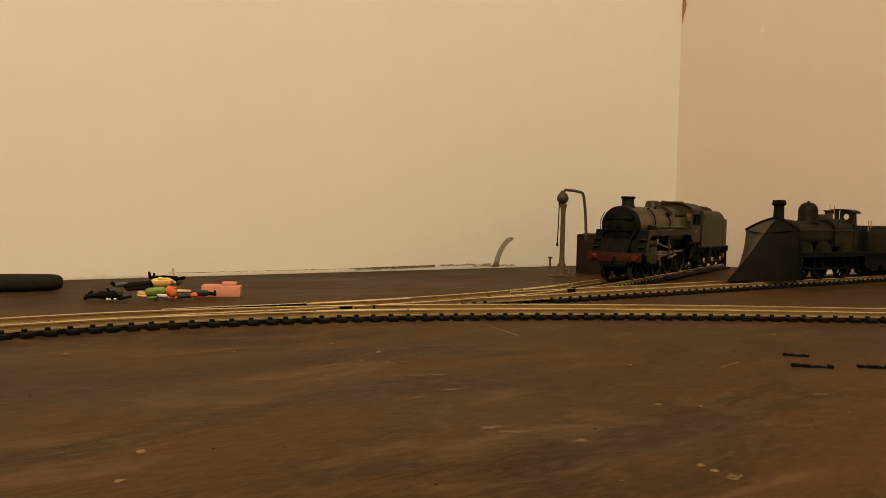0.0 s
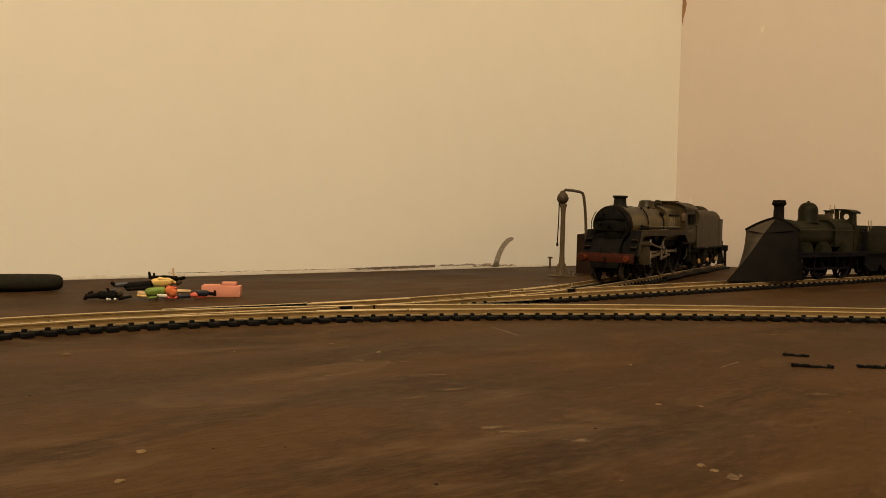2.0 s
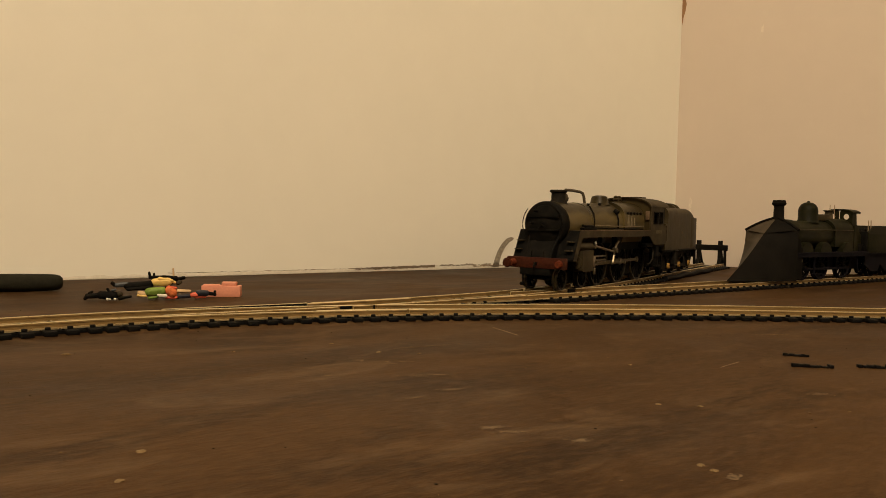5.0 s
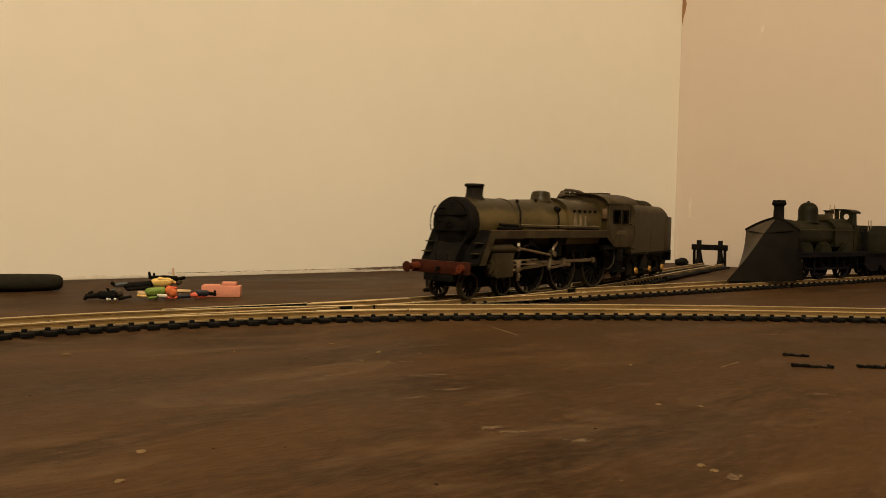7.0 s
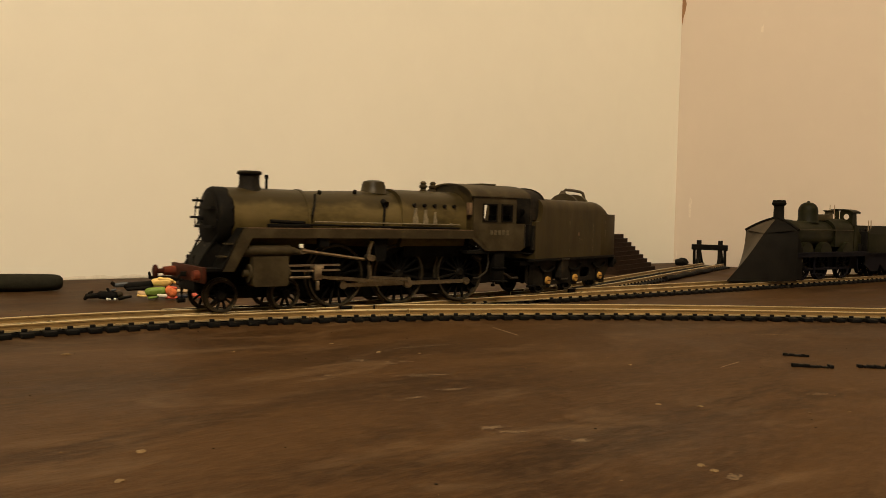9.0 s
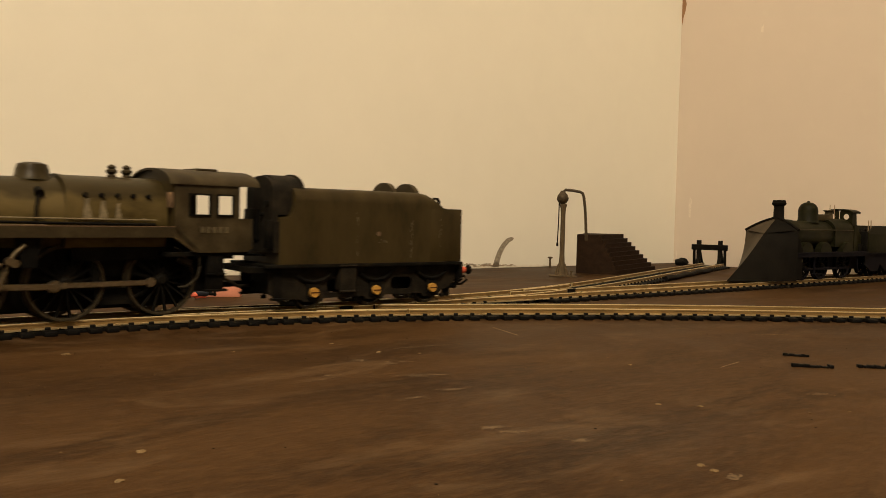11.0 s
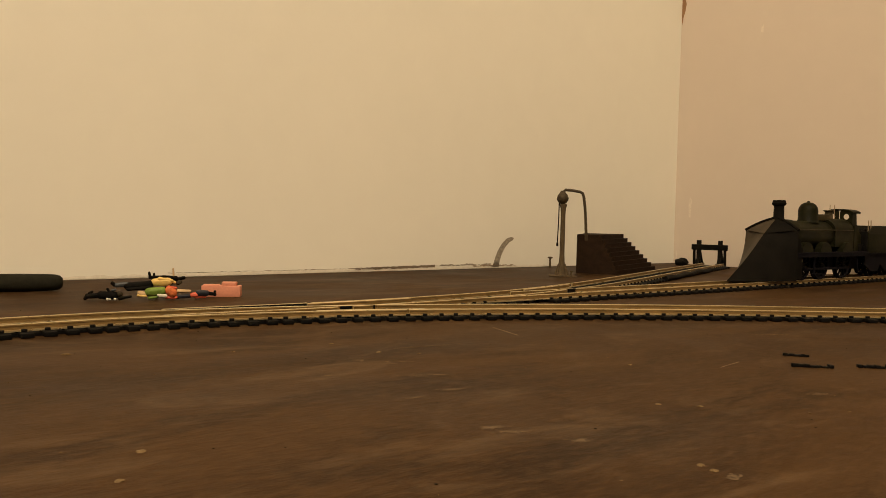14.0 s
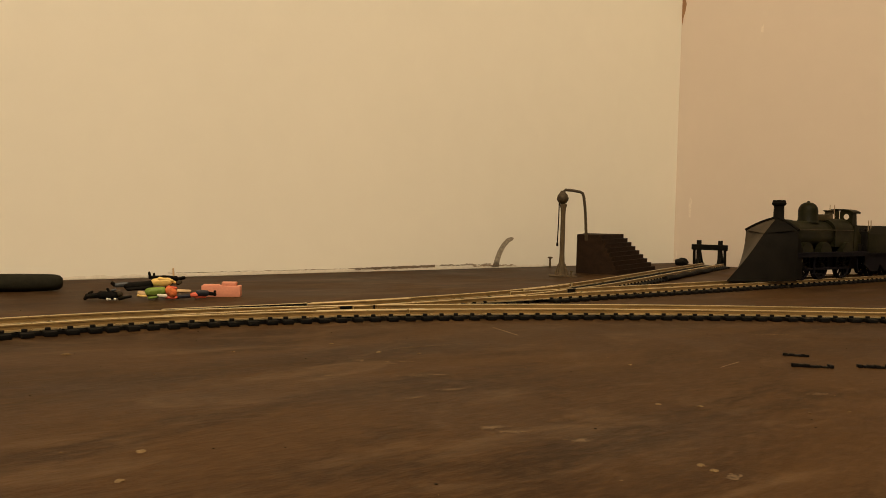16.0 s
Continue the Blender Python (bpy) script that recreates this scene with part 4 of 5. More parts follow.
        lathe(bm, [(0.9, 76.2), (1.9, 76.5), (2.1, 77.0), (1.8, 77.5), (0.3, 77.7)], at_x(0, y, 13.6), 20)
        part("buffer_head", bm, M["black"], b)
    bm = BM()
    for x in TENDERS:
        rod(bm, (x, -13, 6.5), (x, 13, 6.5), 1.0, seg=10)
    part("axle", bm, M["black"], e)
    bm = BM()
    rod(bm, (27.6, -W - 0.15, 29.2), (27.6, -W + 0.3, 29.2), 1.0, 0.9, 14)
    part("crest", bm, M["worn_lit_tan"], e, "faded buff crest on the tender side")
    bm = BM()
    rs = random.Random(31)
    for k in range(7):
        x = 27.6 + rs.uniform(0, 3.6)
        z = 25.4 + rs.uniform(0, 1.7)
        box(bm, x, x + rs.uniform(0.3, 1.0), -W - 0.08, -W + 0.2, z, z + 0.35)
    part("worn_lettering", bm, M["streak"], e, "almost rubbed-off lettering below the crest")
    for x0, n, z0, z1 in ((43.4, 26, 19.0, 33.5), (17.6, 12, 20.0, 38.0), (58.2, 8, 24, 40)):
        bm = BM()
        for k in range(n):
            x, z = x0 + rs.gauss(0, 0.45), rs.uniform(z0, z1)
            w, h = rs.uniform(0.12, 0.4), rs.uniform(0.5, 1.8)
            slab(bm, [(x, z), (x + w, z + 0.1), (x + w * 0.8, z + h), (x + w * 0.3, z + h * 1.1)], -W - 0.06, -W + 0.2)
        part("water_streak", bm, M["streak"], e, "dried pale streak down the tender side")
    ms = wheel_meshes(TENDER_R, 0, 0)
    bm = BM()
    lathe(bm, [(0.3, -0.6), (TENDER_R - 1.2, -0.6), (TENDER_R - 1.2, 0.3), (2.4, 0.9), (1.4, 1.6), (0.3, 1.6)], ACROSS_Y, 28)
    ms = (ms[0], mesh_of("wheel_disc", bm, M["black"]))
    spin = [(wheel(ms, e, x, s * 8.9, TENDER_R, "tender_wheel"), x, s * 8.9, TENDER_R) for s in (-1, 1) for x in TENDERS]
    return e, spin


def move_tender(e, spin):
    ts = [k / 15 for k in range(241)]
    walk(e, [(t, tender_pose(t)) for t in ts])
    for ob, x, y, r in spin:
        walk(ob, [(t, mm(x, y, r, 0, 0, -math.degrees((322.4 - run(t)) / r)) @ (Matrix() if y < 0 else Matrix.Rotation(math.pi, 4, "Z"))) for t in ts])


engine, engine_wheels, engine_rods = build_engine()
tender, tender_wheels = build_tender()

# ---- the parked engine with a snow plough; x runs back from the plough's tip ----


def build_plough_engine():
    e = thing("steam_locomotive", mm(56.4 + 0.7965 * 149, 405.8 + 0.6046 * 149, 4, 37.2), "small olive green goods locomotive with black snow plough, parked on siding", "locomotive")
    # plough: two curved blades meeting on the centre line; far one coloured as lit
    tip, brow = Vector((1, 0, 0.6)), Vector((41.5, 0, 30.6))
    for s, m in ((-1, "plough"), (1, "plough_lit")):
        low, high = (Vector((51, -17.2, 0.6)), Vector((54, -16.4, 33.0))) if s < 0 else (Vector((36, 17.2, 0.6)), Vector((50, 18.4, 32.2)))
        bm = BM()
        rows = []
        n = 10
        for k in range(n + 1):
            f = k / n
            front = tip.lerp(brow, f) - Vector((0, 0, 1.6 * math.sin(f * math.pi)))
            back = low.lerp(high, f) + Vector((3.0 * math.sin(f * math.pi) if s > 0 else 0, 0, 0))
            rows.append([bm.verts.new(front.lerp(back, u) + Vector((1.8 * math.sin(u * math.pi) * f, 0, 0))) for u in np.linspace(0, 1, 9)])
        for a, b in zip(rows, rows[1:]):
            for j in range(8):
                bm.faces.new((a[j], a[j + 1], b[j + 1], b[j]))
        g = bmesh.ops.extrude_face_region(bm, geom=bm.faces[:])
        for v in g["geom"]:
            if isinstance(v, bmesh.types.BMVert):
                v.co.x += 1.0
        part("plough_blade", bm, M[m], e, "black steel plough blade" if s < 0 else "far blade of the plough, lit brightness in its colour")
    # hood closing the top of the two blades, its far half coloured as lit
    far, mid, near = Vector((50, 18.6, 32.4)), Vector((56, 0, 41.2)), Vector((54.4, -16.6, 33.2))
    for a, b, m in ((far, mid, "plough_lit"), (mid, near, "plough")):
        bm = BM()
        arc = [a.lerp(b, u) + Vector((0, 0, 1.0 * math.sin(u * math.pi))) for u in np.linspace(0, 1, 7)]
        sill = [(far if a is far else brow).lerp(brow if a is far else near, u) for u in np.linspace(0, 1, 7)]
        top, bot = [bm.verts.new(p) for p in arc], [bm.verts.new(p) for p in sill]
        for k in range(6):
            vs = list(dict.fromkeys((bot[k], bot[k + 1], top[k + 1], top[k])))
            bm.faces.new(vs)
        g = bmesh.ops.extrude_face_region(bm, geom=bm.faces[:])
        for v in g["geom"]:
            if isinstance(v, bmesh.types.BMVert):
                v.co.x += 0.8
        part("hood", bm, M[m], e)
        bm = BM()
        tube(bm, [p + Vector((-0.4, 0, 0)) for p in arc], 0.9, 8)
        part("hood_rim", bm, M["plough"], e, "black folded rim over the plough blades")
    bm = BM()
    for s in (-1, 1):
        slab(bm, [(47, 0.8), (64, 1.5), (64, 20), (60, 27.5), (56.5, 27.5)], *sorted((s * 13.6, s * 14.4)))
    box(bm, 52, 64, -13.4, 13.4, 4, 20)
    part("plough_frame", bm, M["plough"], e)
    bm = BM()
    lathe(bm, [(3.0, 57), (10.2, 57.4), (10.6, 58), (10.6, 70), (10.0, 70.2), (10.0, 128)], at_x(0, 0, 29.5), 36)
    part("boiler", bm, M["loco_green"], e)
    bm = BM()
    lathe(bm, [(5.4, 38.2), (4.0, 39.6), (3.4, 41), (3.2, 48.6), (4.3, 49.6), (4.6, 50.6), (4.2, 51.0), (3.9, 52.6), (3.0, 52.6)], Matrix.Translation((58, 0, 0)), 28)
    part("chimney", bm, M["plough"], e)
    bm = BM()
    lathe(bm, [(7.6, 38.4), (6.4, 40.5), (6.4, 46.4), (6.0, 48.6), (4.8, 50.6), (2.8, 51.9), (0.9, 52.3), (0.9, 53.0), (0.2, 53.2)], Matrix.Translation((95, 0, 0)), 30)
    part("dome", bm, M["loco_green"], e)
    bm = BM()
    across(bm, arch(11, 22, 33, 41.5), 112, 138)
    part("firebox", bm, M["loco_green"], e)
    bm = BM()
    lathe(bm, [(3.4, 40), (2.8, 42), (2.6, 46.2), (3.6, 46.8), (3.6, 47.4)], Matrix.Translation((123, 0, 0)), 20)
    box(bm, 110, 122, -4, 4, 40, 44.4, 0.6)
    part("safety_valve_cover", bm, M["brownish"], e)
    bm = BM()
    for x, y in ((128, -1.5), (128, 1.8)):
        rod(bm, (x, y, 40), (x, y, 51.4), 0.3, seg=6)
    part("whistle", bm, M["scuff"], e)
    # cab front with round windows, low sides, short roof
    bm = BM()
    ring = 20
    for s in (-1, 1):
        c = (s * 5.0, 43.2)
        outer = [(0.4 * s, 37), (9.4 * s, 37), (9.4 * s, 46.4), (6 * s, 47.6), (0.4 * s, 48.2)]
        pts_o, pts_i = [], []
        for k in range(ring):
            a = k * math.tau / ring
            d = Vector((math.cos(a), math.sin(a)))
            best = 1e9
            for (y0, z0), (y1, z1) in zip(outer, outer[1:] + outer[:1]):
                ex, ez = y1 - y0, z1 - z0
                den = d.x * ez - d.y * ex
                if abs(den) > 1e-6:
                    q = ((y0 - c[0]) * ez - (z0 - c[1]) * ex) / den
                    w = ((y0 - c[0]) * d.y - (z0 - c[1]) * d.x) / den
                    if q > 0 and -1e-6 <= w <= 1 + 1e-6:
                        best = min(best, q)
            pts_o.append((c[0] + d.x * best, c[1] + d.y * best))
            pts_i.append((c[0] + d.x * 2.1, c[1] + d.y * 2.1))
        for x0, x1 in ((138, 138.8),):
            vo = [[bm.verts.new((x, y, z)) for y, z in pts_o] for x in (x0, x1)]
            vi = [[bm.verts.new((x, y, z)) for y, z in pts_i] for x in (x0, x1)]
            for k in range(ring):
                j = (k + 1) % ring
                bm.faces.new((vo[0][k], vo[0][j], vi[0][j], vi[0][k]))
                bm.faces.new((vo[1][k], vi[1][k], vi[1][j], vo[1][j]))
                bm.faces.new((vi[0][k], vi[0][j], vi[1][j], vi[1][k]))
                bm.faces.new((vo[0][k], vo[1][k], vo[1][j], vo[0][j]))
    box(bm, 138, 138.8, -11.4, 11.4, 18, 37)
    part("cab_front", bm, M["loco_green"], e)
    for s in (-1, 1):
        bm = BM()
        slab(bm, [(138, 18), (152, 18), (152, 30), (148, 33), (144.5, 38), (143.5, 46), (138, 46.4)], *sorted((s * 9.0, s * 9.6)))
        part("cab_side", bm, M["loco_green"], e)
    bm = BM()
    outer = [(10.2 * math.cos(a), 46.0 + 2.8 * math.sin(a)) for a in np.linspace(0, math.pi, 16)]
    inner = [(9.6 * math.cos(a), 45.6 + 2.4 * math.sin(a)) for a in np.linspace(math.pi, 0, 16)]
    across(bm, outer + inner, 137, 149)
    part("cab_roof", bm, M["loco_green"], e)
    bm = BM()
    box(bm, 56, 153, -15.2, 15.2, 17.4, 18.6, 0.2)
    box(bm, 60, 150, -8, 8, 6, 17.4)
    for s in (-1, 1):
        box(bm, 56, 153, s * 14.8 - 0.3, s * 14.8 + 0.3, 15.4, 17.6)
    part("running_plate", bm, M["navy"], e)
    bm = BM()
    for s in (-1, 1):
        rod(bm, (58, s * 11.6, 33.5), (136, s * 11.6, 33.5), 0.35, seg=6)
    part("boiler_handrail", bm, M["brownish"], e)
    for s in (-1, 1):
        for x, r in ((72, 7.6), (96, 7.6), (126, 7.6)):
            bm = BM()
            slab(bm, [(x + r * math.cos(a), 18 + r * 0.95 * math.sin(a)) for a in np.linspace(0, math.pi, 16)], *sorted((s * 9.2, s * 13.4)))
            part("splasher", bm, M["loco_green"], e)
    ms = wheel_meshes(10.2, 14, 4.0, "navy")
    for s in (-1, 1):
        for x in (72, 96, 126):
            wheel(ms, e, x, s * 8.9, 10.2, "driving_wheel").matrix_basis = mm(x, s * 8.9, 10.2, 0 if s < 0 else 180, 0, 40)
        bm = BM()
        box(bm, 74, 130, *sorted((s * 10.4, s * 11.2)), 6.6, 8.0)
        part("coupling_rod", bm, M["navy"], e)
        bm = BM()
        box(bm, 80, 81, *sorted((s * 13.2, s * 14)), 4.5, 17.4)
        box(bm, 78, 88, *sorted((s * 12.6, s * 15)), 3.9, 4.6)
        tube(bm, [(140, s * 13, 17), (140, s * 13.6, 6), (146, s * 13.6, 4)], 0.5, 6)
        part("footstep", bm, M["navy"], e)

    t = thing("tender", mm(56.4 + 0.7965 * 306, 405.8 + 0.6046 * 306, 4, 37.2), "small olive green tender behind the parked goods locomotive", "tender")
    bm = BM()
    box(bm, -2, 74, -13.6, 13.6, 17.5, 32, 0.4)
    for s in (-1, 1):
        slab(bm, [(-2, 31), (74, 31), (74, 37.2), (6, 37.2), (2, 35.4), (-2, 33)], *sorted((s * 13.0, s * 13.7)))
    part("tank", bm, M["loco_green"], t)
    # added black blocks that stand for the shaded gap between cab and tender
    bm = BM()
    box(bm, -4.5, -2.2, -13.2, 13.2, 17.6, 33, 0.3)
    box(bm, -9, -4, -11, 11, 17.6, 24, 0.3)
    part("dark_gap_plate", bm, M["black"], t)
    bm = BM()
    rnd = random.Random(5)
    for _ in range(60):
        bmesh.ops.create_icosphere(bm, subdivisions=1, radius=rnd.uniform(1, 1.9), matrix=Matrix.Translation((rnd.uniform(6, 60), rnd.uniform(-11, 11), rnd.uniform(31.5, 34.5))))
    part("coal", bm, M["coal"], t)
    bm = BM()
    for s in (-1, 1):
        slab(bm, [(-4, 17.4), (-4, 9), (6, 4), (16, 4), (20, 9), (28, 4), (38, 4), (42, 9), (52, 4), (62, 4), (70, 10), (74, 17.4)], *sorted((s * 11.4, s * 12.4)))
    box(bm, -5, 76, -14, 14, 16.4, 17.6)
    part("frame", bm, M["navy"], t)
    for y in (-11.5, -9.6):
        bm = BM()
        rod(bm, (5, y, 30), (5, y, 41), 0.35, seg=6)
        part("lamp_iron", bm, M["scuff"], t)
    ms = wheel_meshes(7.0, 10, 0, "navy")
    for s in (-1, 1):
        for x in (11, 33, 57):
            wheel(ms, t, x, s * 8.9, 7.0, "tender_wheel")
    return e


build_plough_engine()

# ---- lineside things ----


def build_water_crane():
    e = thing("water_crane", mm(85.1, 573, 0, -6), "model water crane with brown column and bent dark pipe", "water crane")
    bm = BM()
    box(bm, -9, 10, -7, 7, 0, 0.8, 0.3)
    part("base_plate", bm, M["stone"], e, "pale worn card base")
    bm = BM()
    lathe(bm, [(4.4, 0.6), (4.2, 1.2), (3.3, 3), (2.4, 7), (2.0, 11), (1.75, 16), (1.65, 44), (1.9, 48.5), (2.5, 50.2), (2.6, 51.4), (1.6, 51.6)], seg=20)
    for k in range(8):
        a = k * math.tau / 8
        rod(bm, (2.2 * math.cos(a), 2.2 * math.sin(a), 9), (4.4 * math.cos(a), 4.4 * math.sin(a), 1), 0.45, 0.7, 6)
    part("column", bm, M["stone"], e, "brown streaked tapering column")
    bm = BM()
    lathe(bm, [(1.4, 51.4), (2.8, 52.4), (4.0, 54.4), (4.2, 55.8), (3.6, 57.8), (2.2, 59.4), (1.4, 61)], Matrix.Translation((-0.6, 0, 0)), 16)
    part("head", bm, M["pipe"], e)
    bm = BM()
    tube(bm, [(-1.6, 0, 57.5), (-0.2, 0, 60.2), (1.2, 0, 61.6), (6, 0, 61.3), (11.4, 0, 60.4), (13.2, 0, 59.6), (14.2, 0, 57), (15.2, 0, 50), (16, 0, 40), (16.6, 0, 30), (16.8, 0, 26)], 1.05, 10)
    part("delivery_pipe", bm, M["pipe"], e, "bent dark brown delivery pipe")
    bm = BM()
    tube(bm, [(-3.0, -1, 52.4), (-3.1, -1, 40), (-3.4, -1, 30), (-3.6, -1, 22)], 0.45, 6)
    rod(bm, (-3.6, -1, 24), (-3.6, -1, 21.4), 0.75, seg=8)
    part("chain", bm, M["black"], e)
    bm = BM()
    rod(bm, (0, 0, 0), (0, 0, 3.4), 0.8, 0.6, 8)
    rod(bm, (0, 0, 3.4), (0, 0, 4.2), 1.1, 1.1, 8)
    ob = part("valve_post", bm, M["stone"])
    ob.matrix_world = mm(91, 566, 0)
    tagged(ob, "tiny dark valve post beside the water crane", "post")


def build_nail():
    bm = BM()
    lathe(bm, [(0.9, 0), (0.8, 7.4), (2.1, 8.0), (2.1, 9.0), (0.3, 9.2)], seg=12)
    ob = part("nail", bm, M["stone"])
    ob.matrix_world = mm(90, 672, 0)
    tagged(ob, "upright grey nail driven into the board", "nail")


def build_steps():
    e = thing("brick_steps", mm(0, 0, 0), "dark brown brick stepped platform standing beside the siding", "steps")
    n = 9
    top = np.array([(101.2, 607.5), (117.5, 603), (148, 668), (120, 676)])
    low = np.array([(101.2, 607.5), (131.8, 599.5), (179, 670), (120, 676)])
    for k in range(n):
        z1 = 29.5 * (n - k) / n
        z0 = 29.5 * (n - k - 1) / n
        u = (k + 0.6) / n
        q = top + (low - top) * u
        bm = BM()
        plate(bm, [tuple(p) for p in q], max(z0, 0), z1)
        part("course", bm, M["brick"], e)


def build_buffer_stop():
    e = thing("buffer_stop", mm(243.5, 733, 0, 60), "dark timber model buffer stop at the siding's end", "buffer stop")
    bm = BM()
    box(bm, -2, 2, -15.8, 15.8, 15.6, 20.6, 0.4)
    part("beam", bm, M["black"], e)
    for y in (-9.4, 9.4):
        bm = BM()
        box(bm, -1.6, 1.6, y - 1.9, y + 1.9, 0, 24.4, 0.3)
        part("post", bm, M["black"], e)
        bm = BM()
        slab(bm, [(1, 15), (3.2, 15), (15, 1), (12, 1)], y - 1.4, y + 1.4)
        slab(bm, [(-1, 9), (-3, 9), (-9, 1), (-6.5, 1)], y - 1.4, y + 1.4)
        part("strut", bm, M["black"], e)
        bm = BM()
        box(bm, -12, 17, y - 1.8, y + 1.8, 0, 3.4, 0.3)
        part("sill", bm, M["black"], e)
    for y in (-13.6, 13.6):
        bm = BM()
        slab(bm, [(-1, 16), (1, 16), (3, 0), (1, 0)], y - 1.1, y + 1.1)
        part("side_leg", bm, M["black"], e)
    bm = BM()
    bmesh.ops.create_icosphere(bm, subdivisions=3, radius=1)
    for v in bm.verts:
        v.co = Vector((v.co.x * 7, v.co.y * 5.5, max(v.co.z * 4.2 + 3, 0))) * (1 + 0.16 * noise.noise(v.co * 1.7))
    ob = part("coal_lump", bm, M["coal"])
    ob.matrix_world = mm(224, 752, 0, 30)
    tagged(ob, "dark lump of ballast lying near the buffer stop", "lump")


def build_shade_strip():
    # dark tube added for the shaded rail side and sleeper ends; no cable here
    line = aside(line_b, -14.5)
    pts = [(p[0], p[1], 1.9 + 0.5 * math.sin(i * 0.9)) for i, p in enumerate(line[665:800:6])]
    bm = BM()
    tube(bm, pts, 1.9, 8)
    ob = part("cable", bm, M["sleeper"])
    tagged(ob, "dark strip for the shaded rail side and sleeper ends of the siding", "cable")


def build_roll():
    bm = BM()
    prof = [(0.3, 0), (2.2, 0.3), (3.3, 1.4), (3.85, 3.4), (4.1, 7), (4.35, 20), (4.4, 40), (4.3, 80), (3.6, 82), (0.3, 82.4)]
    lathe(bm, prof, Matrix.Translation((0, 0, 4.25)) @ Matrix.Rotation(radians(-90), 4, "Y"), 28)
    for v in bm.verts:
        v.co += Vector((0, 0.12, 0.12)) * noise.noise(v.co * 0.25)
    ob = part("foam_roll", bm, M["felt"])
    ob.matrix_world = mm(-185.4, 391.5, 0, 24)
    tagged(ob, "dark grey rounded foam roll lying on the board", "foam roll")


def doll(rows, depth, label):
    """A plain moulded figure lying in the heap, one mesh: each row is a paint, two ends (along, up) and two radii."""
    bm = BM()
    paints = list(dict.fromkeys(r[0] for r in rows))
    for paint, x0, z0, x1, z1, r0, r1, *at in rows:
        y = at[0] if at else 0.0
        before = set(bm.faces)
        a, b = Vector((x0, y, z0)), Vector((x1, y, z1))
        rod(bm, a, b, r0, r1, 10)
        for p, r in ((a, r0), (b, r1)):
            bmesh.ops.create_icosphere(bm, subdivisions=2, radius=r, matrix=Matrix.Translation(p))
        for fc in set(bm.faces) - before:
            fc.material_index = paints.index(paint)
    for v in bm.verts:
        v.co += Vector((1, 1, 1)) * 0.16 * noise.noise(v.co * 0.9)
        v.co.z = max(v.co.z, 0.02)
    me = mesh_of("doll", bm, M[paints[0]])
    for paint in paints[1:]:
        me.materials.append(M[paint])
    ob = new("toy_figure", me)
    ob.matrix_world = HEAP @ mm(0, depth)
    return tagged(ob, label, "toy figure", "heap of toy figures")


HEAP = mm(-140.4, 358, 0, 20.3)


